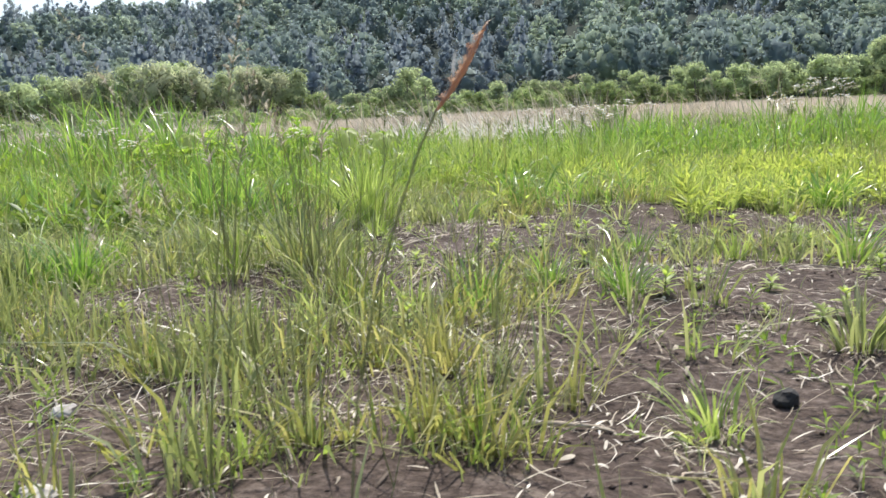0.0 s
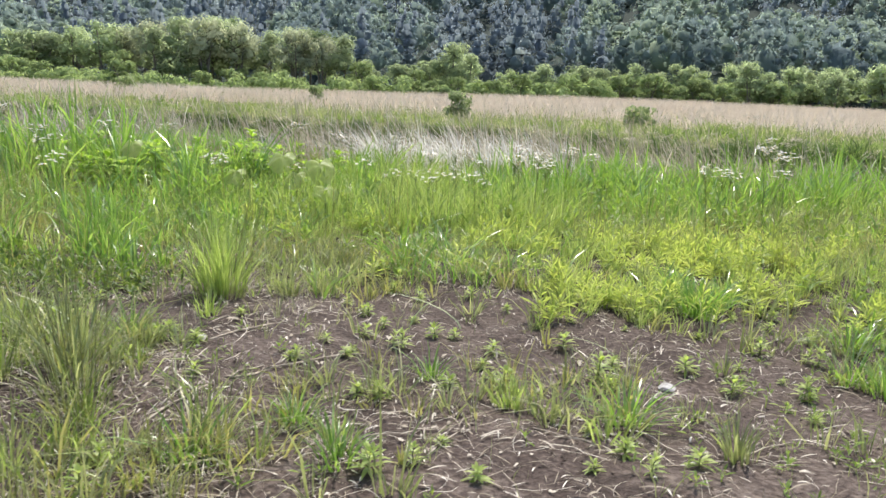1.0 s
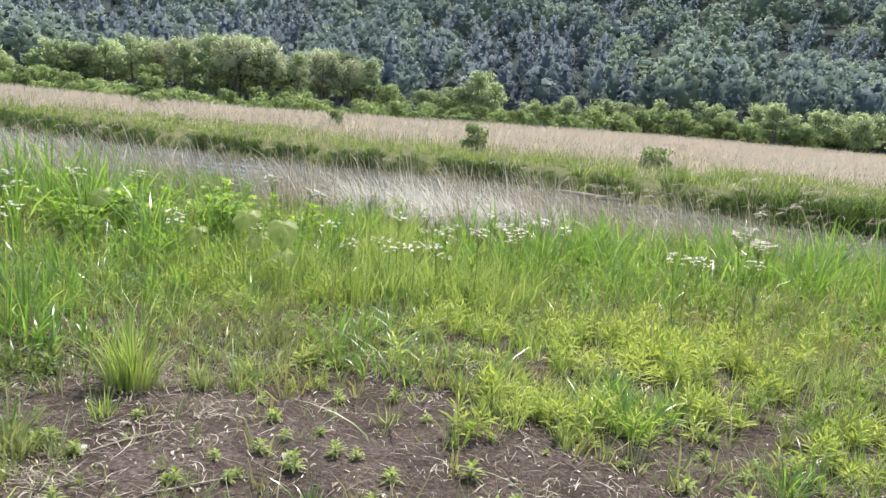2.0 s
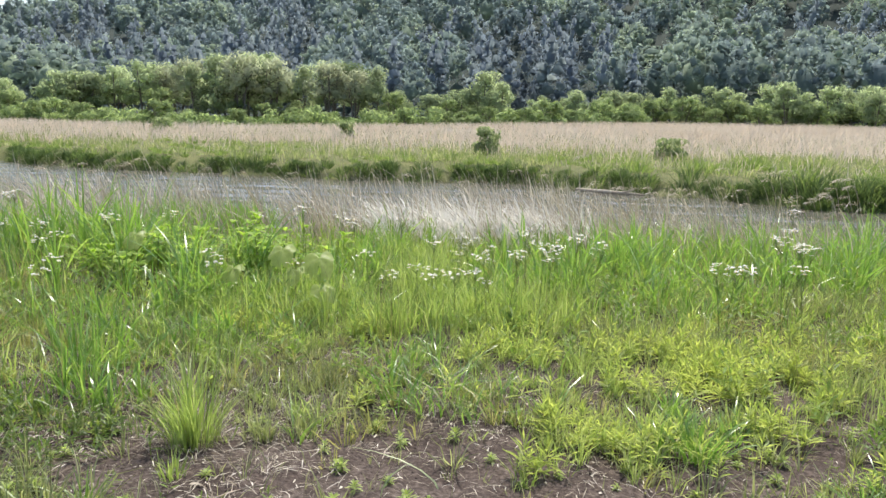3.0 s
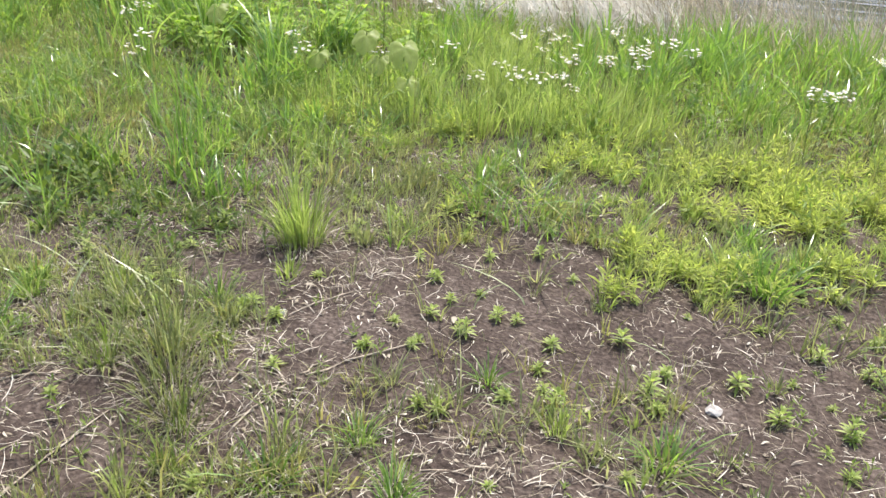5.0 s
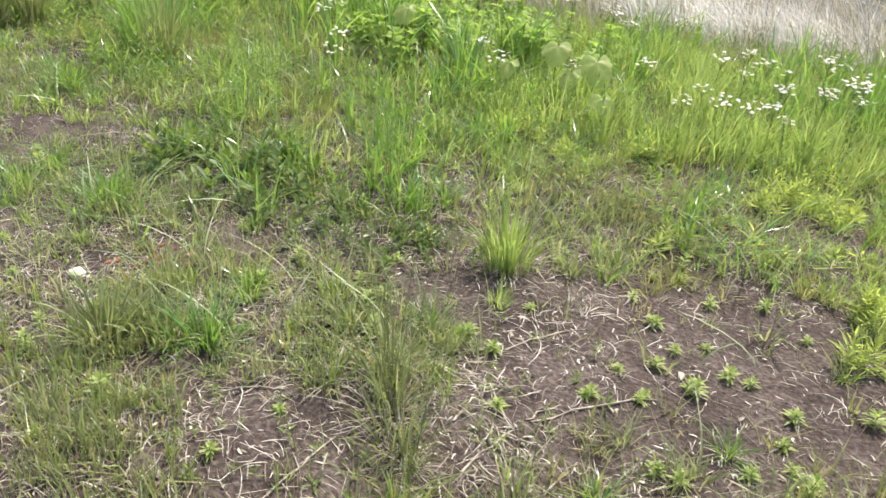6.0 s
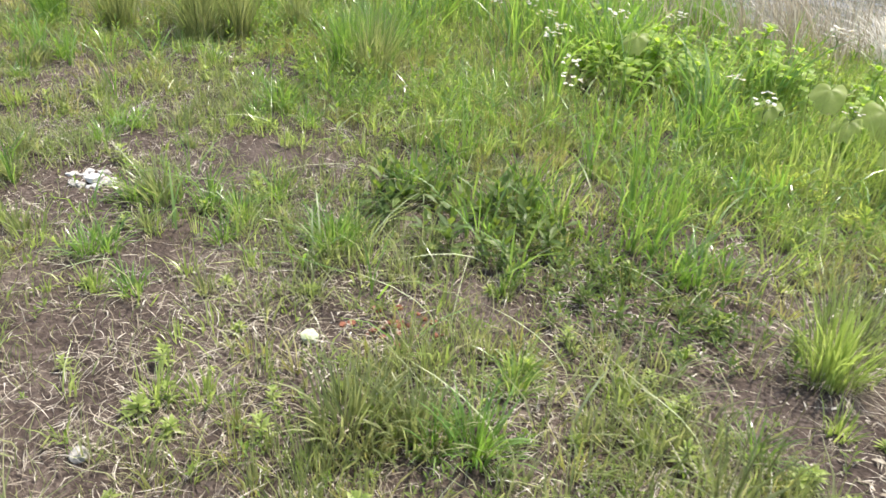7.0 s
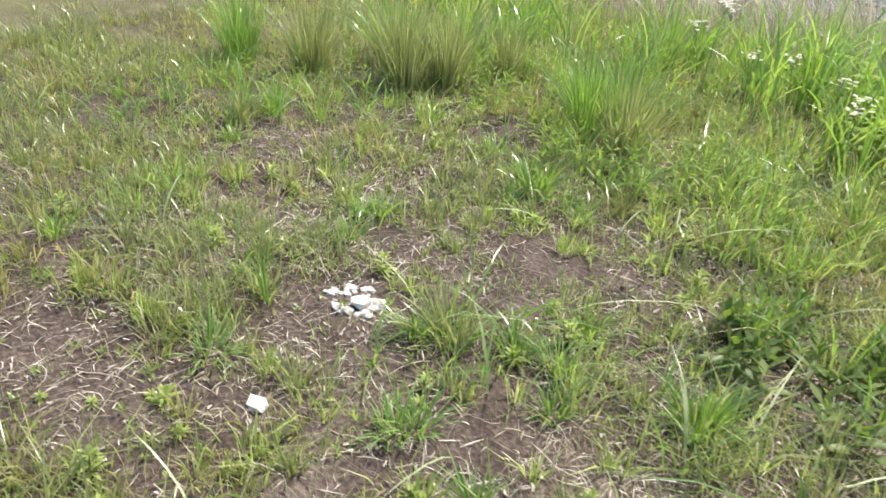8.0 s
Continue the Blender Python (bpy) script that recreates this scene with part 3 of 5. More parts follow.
def add_trees():
    kinds = [make_tree(9.0, 8.0, 2500, 0.26, "light green bushy tree with an uneven crown", CROWN, 1, 0.12),
             make_tree(10.0, 6.5, 2200, 0.23, "slender many-stemmed willow with a thin open crown", WILLOW, 4, 0.25),
             make_tree(6.0, 7.0, 2300, 0.24, "low spreading green shrub-like tree", CROWN, 3, 0.06),
             make_tree(7.6, 6.5, 2300, 0.23, "rounded green tree at the edge of the meadow", CROWN, 2, 0.1),
             make_tree(3.6, 4.4, 1000, 0.16, "low bright green thicket bush at the hay field's edge", BUSH, 3, 0.03),
             make_tree(8.5, 7.5, 2200, 0.25, "dark green spreading tree among paler willows", DARK_CROWN, 1, 0.3)]
    tall = (9.0, 10.0, 6.0, 7.6, 3.6, 8.5)
    spots = [(5, -37.0, 99.0, 0.98), (5, -24.5, 101.0, 0.98), (5, -60.0, 97.0, 0.72), (5, 43.0, 103.0, 0.6)]
    for x in np.arange(-72, 76, 3.3):
        want = np.interp(x, [-75, -58, -54, -31, -27, -19, -16, -11, -8, -5, -1, 12, 17, 32, 36, 50], [5, 5, 7.2, 7.4, 6.4, 5.8, 3.6, 3.4, 5.2, 5.0, 3.6, 3.6, 4.8, 4.6, 5.2, 6.5]) * rng.uniform(0.85, 1.3)
        kind = rng.choice([1, 1, 0]) if -50 < x < -22 else rng.choice([0, 2, 3])
        spots.append((kind, x + rng.uniform(-1, 1), 97 + rng.uniform(-3, 4), want / tall[kind]))
        for _ in range(rng.choice([0, 1, 1, 2])):
            spots.append((4, x + rng.uniform(-2, 2), 93 + rng.uniform(-1.5, 2.5), rng.uniform(0.3, 1.1)))
        bx = x * 0.55 + rng.uniform(-1, 1)
        by = float(field_edge(bx)) + rng.uniform(1.0, 6)
        spots.append((4, bx, by, rng.uniform(0.35, 0.65) * by / 60))
        if rng.random() < 0.35:
            kind = rng.choice([0, 3])
            spots.append((kind, x + rng.uniform(-2, 2), 106 + rng.uniform(-3, 4), 1.08 * want / tall[kind]))
    for kind, x, y, s in spots:
        copy_thing(kinds[kind], pose(x, y, float(height(x, y)), 0, 0, rng.uniform(0, 360)) @ Matrix.Scale(s, 4))
    for ob in kinds:
        for o in (*ob.children, ob):
            bpy.data.objects.remove(o)


add_trees()


def make_shrub(h, w, label):
    t = thing("shrub", Matrix(), label, "shrub", "shrubs on the far bank")
    pieces, lobes = [], []
    for k in range(11):
        a, r = k * 0.9 + rng.normal(0, 0.2), w * rng.uniform(0.08, 0.32)
        tip = (math.cos(a) * r, math.sin(a) * r, h * rng.uniform(0.12, 0.8) * (1.1 - 0.6 * r / w))
        pieces.append(tube([(0, 0, -0.05), (tip[0] * 0.4, tip[1] * 0.4, tip[2] * 0.5), tip], [0.02, 0.014, 0.006], 5))
        lobes.append((*tip, w * rng.uniform(0.15, 0.24), h * rng.uniform(0.14, 0.22)))
    for k in range(5):
        a = k * 1.26 + rng.normal(0, 0.2)
        lobes.append((math.cos(a) * w * 0.26, math.sin(a) * w * 0.26, h * 0.16, w * 0.2, h * 0.18))
    part("branch", mesh_from("branch", *joined(pieces)), BARK, t)
    part("crown", crown_mesh("crown", [leaf_cloud(lobes, 1300, 0.07, 0.9)]), SHRUB, t)
    return t


def add_shrubs():
    place_all([make_shrub(1.05, 1.2, "small rounded green shrub in the dry meadow"), make_shrub(0.9, 1.6, "low olive shrub on the far river bank")],
              [(-0.8, 30.5), (6.0, 29.2), (-9.0, 40.7), (-20.4, 42.6)], (0.95, 1.15))


def wood_crown(x, y, z, h, w, pine):
    """Lobes of one far crown: a dome with lumps over it, or a narrow spire."""
    if pine:
        return [(x + 0.12 * w * rng.normal(), y + 0.12 * w * rng.normal(), z + h * s, w * (0.5 - 0.4 * s) * rng.uniform(0.8, 1.2), h * 0.1) for s in (0.2, 0.32, 0.43, 0.53, 0.63, 0.72, 0.8, 0.88)]
    lobes = [(x, y, z + h * 0.5, w * 0.4, h * 0.36)]
    for k in range(24):
        a, e = 2.4 * k + rng.uniform(0, 0.8), math.asin(-0.35 + 1.33 * (k + 0.5) / 24)
        r = 0.4 * w * math.cos(e) * rng.uniform(0.85, 1.12)
        lobes.append((x + r * math.cos(a), y + r * math.sin(a), z + h * (0.5 + 0.4 * math.sin(e) * rng.uniform(0.85, 1.1)), w * rng.uniform(0.09, 0.16), h * rng.uniform(0.06, 0.11)))
    return lobes


def add_woods():
    """The wooded hill: large broadleaved crowns with stands of narrow pines, too far to count."""
    broad, pines = [], []
    spots = []
    y = 119.0
    while y < 352:
        x = -0.74 * y - 12
        while x < 0.72 * y + 10:
            px, py = x + rng.uniform(-2.5, 2.5), y + rng.uniform(-5, 5)
            pine = vnoise(px, py, 30.0, 27) + 0.25 * (rng.random() - 0.5) + 0.2 * math.exp(-((px - 5) / 28) ** 2) * (py < 190) > 0.69
            spots.append((px, py, pine))
            x += (3.8 if pine else 6.8) + 0.012 * y
        y += 10.5 + 0.03 * y
    # a planted line of round-headed trees along the slope
    for k in range(9):
        spots.append((54 + 5.6 * k, 158 + rng.uniform(-1, 1), False))
    for x, y, pine in spots:
        z = float(height(x, y))
        far = (y + 20) / 150
        if pine:
            h, w = rng.uniform(11, 15.5), rng.uniform(4.5, 6.5)
        else:
            h, w = rng.uniform(8, 12) + 4 * vnoise(x, y, 25.0, 24), rng.uniform(7, 13.5)
        lobes = wood_crown(x, y, z, h, w, pine)
        if y < 150 or y > 290:
            lobes += [(x + w * 0.3 * k, y - 1.5, z + h * 0.16, w * 0.28, h * 0.17) for k in (-1, 0, 1)]
        mid = (x, y, z + h * 0.4)
        cloud = leaf_cloud(lobes, int((320 if pine else 640) / far ** 0.5), (0.34 if pine else 0.4) * far ** 0.9, 0.2, mid)
        (pines if pine else broad).extend(crown_cores(lobes, 0.62, 4, 5, 0.2, mid) + [cloud])
    for pieces, mat, label in ((broad, HAZED_WOODS, "broadleaved forest covering the far hillside, haze put into its blue-green"), (pines, HAZED_PINES, "dark stands of pines on the far hillside, haze put into their bluish tone")):
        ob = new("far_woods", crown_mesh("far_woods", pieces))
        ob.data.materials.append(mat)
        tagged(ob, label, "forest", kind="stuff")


def add_edge_thicket():
    clouds = []
    for x in np.arange(-52, 14, 0.6):
        y = float(field_edge(x)) + rng.uniform(0.5, 4)
        h = 0.021 * y * rng.uniform(0.5, 1.2)
        z = float(height(x, y))
        lobes = [(x + rng.normal(0, 0.5), y + rng.normal(0, 0.4), z + h * rng.uniform(0.3, 0.8), h * rng.uniform(0.35, 0.6), h * 0.35) for _ in range(3)]
        clouds.append(leaf_cloud(lobes, 260, 0.0026 * y))
    ob = new("edge_thicket", crown_mesh("edge_thicket", clouds))
    ob.data.materials.append(BUSH)
    tagged(ob, "low green thicket along the edge of the hay meadow", "bushes", kind="stuff")


add_shrubs()
add_edge_thicket()
add_woods()


# ---- where things grow ----
BARE = [(-1.8, 3.22, 0.26, 0.17), (-0.95, 3.0, 0.3, 0.14), (0.75, 2.72, 1.0, 0.58), (1.6, 2.82, 0.7, 0.24), (-3.17, 2.5, 0.24, 0.3), (-3.04, 2.0, 0.13, 0.13), (-1.62, 2.45, 0.16, 0.1), (-0.35, 2.08, 0.34, 0.2), (1.6, 2.5, 0.75, 0.42), (0.1, 2.62, 0.42, 0.42), (1.1, 1.95, 0.8, 0.4), (-0.56, 1.13, 0.34, 0.24), (0.42, 1.05, 0.4, 0.3),
        (0.25, 1.42, 0.3, 0.2), (-0.67, 1.87, 0.34, 0.2), (-1.45, 1.47, 0.35, 0.2), (-3.6, 1.8, 0.42, 0.26), (-3.38, 3.05, 0.2, 0.16),
        (-2.92, 3.3, 0.2, 0.15), (-0.5, 2.85, 0.25, 0.16), (-3.73, 4.35, 0.2, 0.15), (-0.45, 1.75, 0.2, 0.22), (0.5, 1.15, 0.55, 0.32), (-0.6, 1.2, 0.42, 0.26), (0.25, 1.52, 0.34, 0.2), (-0.15, 1.3, 0.2, 0.2), (0.75, 1.55, 0.4, 0.3), (0.0, 0.8, 1.0, 0.28)]
LUSH_SPOTS = [(-1.75, 3.6, 0.5, 0.2), (-1.45, 3.95, 0.6, 0.26), (-2.9, 2.72, 0.2, 0.2), (-2.05, 2.83, 0.2, 0.16), (-3.25, 4.5, 0.3, 0.3), (-4.3, 4.3, 0.3, 0.34),
              (-1.15, 3.65, 0.45, 0.2), (-0.75, 3.8, 0.4, 0.2), (-2.35, 4.2, 0.6, 0.2), (-0.9, 4.25, 0.4, 0.17), (-2.6, 3.65, 0.3, 0.14), (-1.0, 2.35, 0.35, 0.1), (-5.0, 3.6, 0.7, 0.18)]


def bare(x, y):
    wob = 0.75 * (vnoise(x, y, 0.3, 31) - 0.5) + 0.6 * (vnoise(x, y, 0.1, 32) - 0.5)
    out = np.zeros(np.shape(x))
    for cx, cy, rx, ry in BARE:
        out = np.maximum(out, 1 - smooth(0.7, 1.15, np.hypot((x - cx) / rx, (y - cy) / ry) + wob))
    return out


def gaps(x, y):
    """Small openings of soil in the carpet next to the trodden patch."""
    return smooth(0.41, 0.54, 0.6 * vnoise(x, y, 0.24, 38) + 0.4 * vnoise(x, y, 0.09, 39)) * smooth(2.6, 2.9, y) * (1 - smooth(3.7, 4.5, y)) * smooth(-1.2, -0.6, x)


def bright(x, y):
    """The yellow-green leafy carpet behind the trodden patch."""
    a = 1 - smooth(0.75, 1.1, np.hypot((x - 1.9) / 1.25, (y - 3.85) / 0.72) + 0.7 * (vnoise(x, y, 0.4, 33) - 0.5) + 0.5 * (vnoise(x, y, 0.13, 40) - 0.5))
    b = 0.9 * (1 - smooth(0.7, 1.1, np.hypot((x + 0.45) / 0.7, (y - 4.75) / 0.35) + 0.6 * (vnoise(x, y, 0.25, 34) - 0.5)))
    c = 0.45 * smooth(3.3, 3.8, y) * (1 - smooth(4.6, 5.4, y)) * smooth(0.2, 1.2, x)
    return np.maximum(np.maximum(a, b), c)


def lush(x, y):
    """Height of the taller green grass, 0 where there is none."""
    edge = 4.55 + 0.35 * (vnoise(x, y * 0, 0.8, 35) - 0.5) - 0.5 * smooth(-0.9, -1.6, x) * smooth(-3.0, -2.2, x) + 0.5 * smooth(-2.6, -3.4, x)
    out = smooth(0, 1.2, y - edge) * (0.26 + 0.2 * vnoise(x, y, 0.7, 36)) * (1 + 0.3 * smooth(-0.8, -1.8, x) - 0.35 * smooth(-0.9, -0.4, x) * (1 - smooth(5.6, 6.6, y)) * (1 - 0.6 * smooth(1.2, 1.8, x)))
    for cx, cy, r, h in LUSH_SPOTS:
        out = np.maximum(out, h * (1 - smooth(0.6, 1.15, np.hypot(x - cx, y - cy) / r + 0.4 * (vnoise(x, y, 0.15, 37) - 0.5))))
    return out


def add_turf():
    # fine short grass of the near ground, in drifts
    def thin(x, y):
        drift = smooth(0.3, 0.6, 0.55 * vnoise(x, y, 0.42, 41) + 0.45 * vnoise(x, y, 0.13, 42))
        return (1 - 0.8 * gaps(x, y)) * (1 - 0.95 * bare(x, y)) * (0.2 + 0.12 * smooth(-0.6, -1.2, x) + (0.8 - 0.12 * smooth(-0.6, -1.2, x)) * drift) * (1 - 0.6 * bright(x, y)) * (1 - 0.5 * smooth(0.05, 0.2, lush(x, y)))
    x, y = scatter(85000, -7.0, 4.4, 0.5, 6.4, thin)
    n = len(x)
    add_blades("short_grass", x, y, rng.uniform(0.03, 0.1, n) * (0.6 + 0.8 * vnoise(x, y, 0.5, 43)), rng.uniform(0.0025, 0.005, n), rng.gamma(3, 0.22, n),
               GRASS, "short mixed green grass in drifts on brown soil", segments=2)
    # the same ground's little tufts
    for name, count, mat, tall, label, seed in (("tufted_grass", 11500, GRASS, (0.06, 0.17), "small dense tufts of green grass over the ground", 45), ("olive_grass", 7000, YELLOWISH, (0.06, 0.16), "olive and yellowish grass tufts over the ground", 46), ("lime_grass", 4200, LIME, (0.05, 0.15), "yellow-green fresh grass tufts over the ground", 55)):
        x, y, a, q, k = clumps(count, (-7.0, 4.2, 0.5, 6.2), lambda x, y: thin(x, y) * smooth(0.3, 0.6, vnoise(x, y, 0.6, seed)), (6, 20), (0.015, 0.075))
        n = len(x)
        add_blades(name, x, y, rng.uniform(*tall, n) * k * (0.5 + 0.9 * vnoise(x, y, 0.6, seed + 7)), rng.uniform(0.004, 0.0095, n), np.clip(0.7 * q + rng.normal(0.3, 0.4, n), 0.02, 2.2), mat, label, segments=2, az=a + rng.normal(0, 0.5, n))
    # upright grass that closes up towards the untrodden side
    x, y, a, q, k = clumps(360, (-1.5, -0.25, 1.35, 2.65), lambda x, y: (1 - 0.8 * bare(x, y)) * smooth(0.3, 0.55, vnoise(x, y, 0.35, 57)), (8, 18), (0.015, 0.06))
    n = len(x)
    add_blades("upright_grass", x, y, rng.uniform(0.06, 0.15, n) * k, rng.uniform(0.004, 0.008, n), np.clip(0.35 * q + rng.normal(0.12, 0.2, n), 0.02, 1.2), GRASS, "upright green grass beside the trodden patch", segments=2, az=a)
    # scattered blades on the bare soil
    x, y, a, q, k = clumps(800, (-4.5, 3.6, 0.6, 4.2), lambda x, y: 0.75 * bare(x, y), (3, 12), (0.01, 0.035))
    n = len(x)
    add_blades("sparse_grass", x, y, rng.uniform(0.03, 0.11, n) * k, rng.uniform(0.002, 0.004, n), np.clip(0.5 * q + rng.normal(0.2, 0.3, n), 0.02, 1.6), GRASS, "sparse grass blades on the trodden soil", az=a)
    # yellow-green fine grass within the carpet
    x, y, a, q, k = clumps(2000, (-1.8, 3.9, 2.9, 5.9), lambda x, y: (1 - 0.9 * gaps(x, y)) * bright(x, y) * smooth(0.25, 0.6, vnoise(x, y, 0.22, 47)), (14, 34), (0.02, 0.08))
    n = len(x)
    add_blades("yellow_grass", x, y, rng.uniform(0.06, 0.2, n) * k * (0.6 + 0.8 * vnoise(x, y, 0.35, 48)), rng.uniform(0.0025, 0.005, n), np.clip(0.55 * q + rng.normal(0.15, 0.25, n), 0.02, 1.6), LIME,
               "bright yellow-green fine grass on the bank", az=a + rng.normal(0, 0.5, n))
    # taller lush grass towards the river, in stands with gaps
    def stand(x, y):
        return smooth(0.03, 0.2, lush(x, y)) * (0.12 + 0.88 * smooth(0.38, 0.6, 0.6 * vnoise(x, y, 0.9, 49) + 0.4 * vnoise(x, y, 0.3, 50))) * (1 - 0.92 * smooth(6.9 + 1.2 * smooth(0.5, 2.0, x), 8.0 + 1.4 * smooth(0.5, 2.0, x), y))
    x, y, a, q, k = clumps(3600, (-9.0, 8.0, 2.3, 10.4), stand, (8, 22), (0.03, 0.12))
    n = len(x)
    add_blades("lush_grass", x, y, (lush(x, y) * rng.uniform(0.6, 1.25, n) + 0.05) * k, np.where(y < 4.4, 0.7, 1.0) * rng.uniform(0.008, 0.02, n), np.clip(0.45 * q + rng.normal(0.2, 0.28, n), 0.02, 1.7), LUSH,
               "lush green knee-high grass on the river bank", segments=4, az=a + rng.normal(0, 0.6, n))
    # shorter mixed growth between the stands
    x, y, a, q, k = clumps(4300, (-9.0, 8.0, 3.8, 10.0), lambda x, y: smooth(0.03, 0.2, lush(x, y)) * (0.35 + 0.65 * vnoise(x, y, 0.5, 52)), (8, 22), (0.03, 0.1))
    n = len(x)
    add_blades("mixed_grass", x, y, rng.uniform(0.1, 0.28, n) * k, rng.uniform(0.005, 0.011, n), np.clip(0.6 * q + rng.normal(0.3, 0.3, n), 0.02, 1.8), LIME,
               "mixed yellow-green grass between the taller stands", segments=2, az=a + rng.normal(0, 0.6, n))
    # fresh pale growth in the middle of the bank
    x, y, a, q, k = clumps(420, (-1.0, 1.3, 4.7, 6.9), lambda x, y: smooth(0.3, 0.55, vnoise(x, y, 0.4, 58)), (12, 26), (0.03, 0.1))
    n = len(x)
    add_blades("pale_bank_grass", x, y, rng.uniform(0.16, 0.34, n) * k, rng.uniform(0.006, 0.011, n), np.clip(0.4 * q + rng.normal(0.15, 0.2, n), 0.02, 1.4), LIME, "fresh yellow-green grass in the middle of the bank", segments=2, az=a)
    # dull older blades among it
    x, y = scatter(7500, -8.5, 7.5, 2.3, 10.3, lambda x, y: smooth(0.02, 0.2, lush(x, y)))
    n = len(x)
    add_blades("faded_grass", x, y, lush(x, y) * rng.uniform(0.4, 1.15, n) + 0.06, rng.uniform(0.003, 0.006, n), rng.gamma(3, 0.25, n), FADED, "faded straw-tipped grass among the lush blades")
    # withered blades standing through the near turf
    x, y = scatter(17000, -6.0, 3.6, 0.7, 5.0, lambda x, y: thin(x, y) * (0.3 + 0.7 * smooth(0.4, 0.65, vnoise(x, y, 0.3, 53))))
    n = len(x)
    add_blades("withered_grass", x, y, rng.uniform(0.03, 0.11, n), rng.uniform(0.002, 0.004, n), rng.gamma(3, 0.17, n), STRAW, "withered straw-coloured blades standing in the turf", segments=2)
    # broader arching blades standing out of the turf
    x, y, a, q, k = clumps(1500, (-6.0, 1.2, 2.4, 5.6), lambda x, y: (1 - bare(x, y)) * smooth(0.4, 0.62, vnoise(x, y, 0.45, 56)) * (0.35 + 0.65 * smooth(3.0, 3.8, y + 0.25 * x)), (3, 8), (0.02, 0.07))
    n = len(x)
    add_blades("arching_grass", x, y, rng.uniform(0.12, 0.3, n) * k, rng.uniform(0.006, 0.012, n), np.clip(0.8 * q + rng.normal(0.35, 0.35, n), 0.05, 1.9), LUSH, "broad arching grass blades standing out of the turf", az=a + rng.normal(0, 0.5, n))
    # thin upright stalks
    x, y = scatter(1900, -5.5, 4.0, 1.2, 8.0, lambda x, y: (1 - bare(x, y)) * smooth(0.45, 0.7, vnoise(x, y, 0.5, 44)) * (0.25 + 0.75 * smooth(3.5, 5, y)))
    n = len(x)
    add_blades("grass_stalks", x, y, rng.uniform(0.18, 0.42, n) + 0.15 * smooth(4, 6, y), rng.uniform(0.0015, 0.003, n), rng.gamma(2, 0.12, n), STALK, "thin dark upright grass stalks among the weeds")


add_turf()


def add_arching_blades():
    """Long single blades that arch over the rest; their highlights are in the pale colour."""
    x, y = scatter(620, -5.5, 3.6, 1.6, 5.4, lambda x, y: (1 - 0.8 * bare(x, y)) * (0.25 + 0.75 * smooth(0.02, 0.12, lush(x, y))) * (0.4 + 0.6 * smooth(-0.2, -1.0, x)))
    n = len(x)
    add_blades("arching_blades", x, y, rng.uniform(0.12, 0.26, n), rng.uniform(0.005, 0.011, n), rng.uniform(0.5, 2.0, n), SHEEN_BLADE, "long grass blades arching over the turf, sheen put into their pale green", segments=5)


add_arching_blades()


def add_outer_turf():
    def around(x, y):
        inside = smooth(-7.6, -6.0, x) * (1 - smooth(3.6, 5.2, x)) * smooth(0.2, 1.2, y) * (1 - smooth(5.5, 6.5, y))
        far = np.exp(-np.maximum(0, np.hypot(x + 1.2, y - 2.5) - 5) / 5.5)
        return (1 - inside) * far * (0.25 + 0.75 * smooth(0.35, 0.6, vnoise(x, y, 0.8, 54))) * (1 - smooth(-1.5, -0.5, y - near_shore(x))) * (1 - 0.6 * smooth(0.05, 0.2, lush(x, y)))
    x, y, a, q, k = clumps(13000, (-17, 14, -10, 11), around, (6, 16), (0.02, 0.12))
    n = len(x)
    add_blades("outer_grass", x, y, rng.uniform(0.07, 0.2, n) * k, rng.uniform(0.005, 0.01, n), np.clip(0.6 * q + rng.normal(0.25, 0.35, n), 0.02, 1.8), GRASS, "green grass tufts continuing around the clearing", segments=2, az=a)


add_outer_turf()


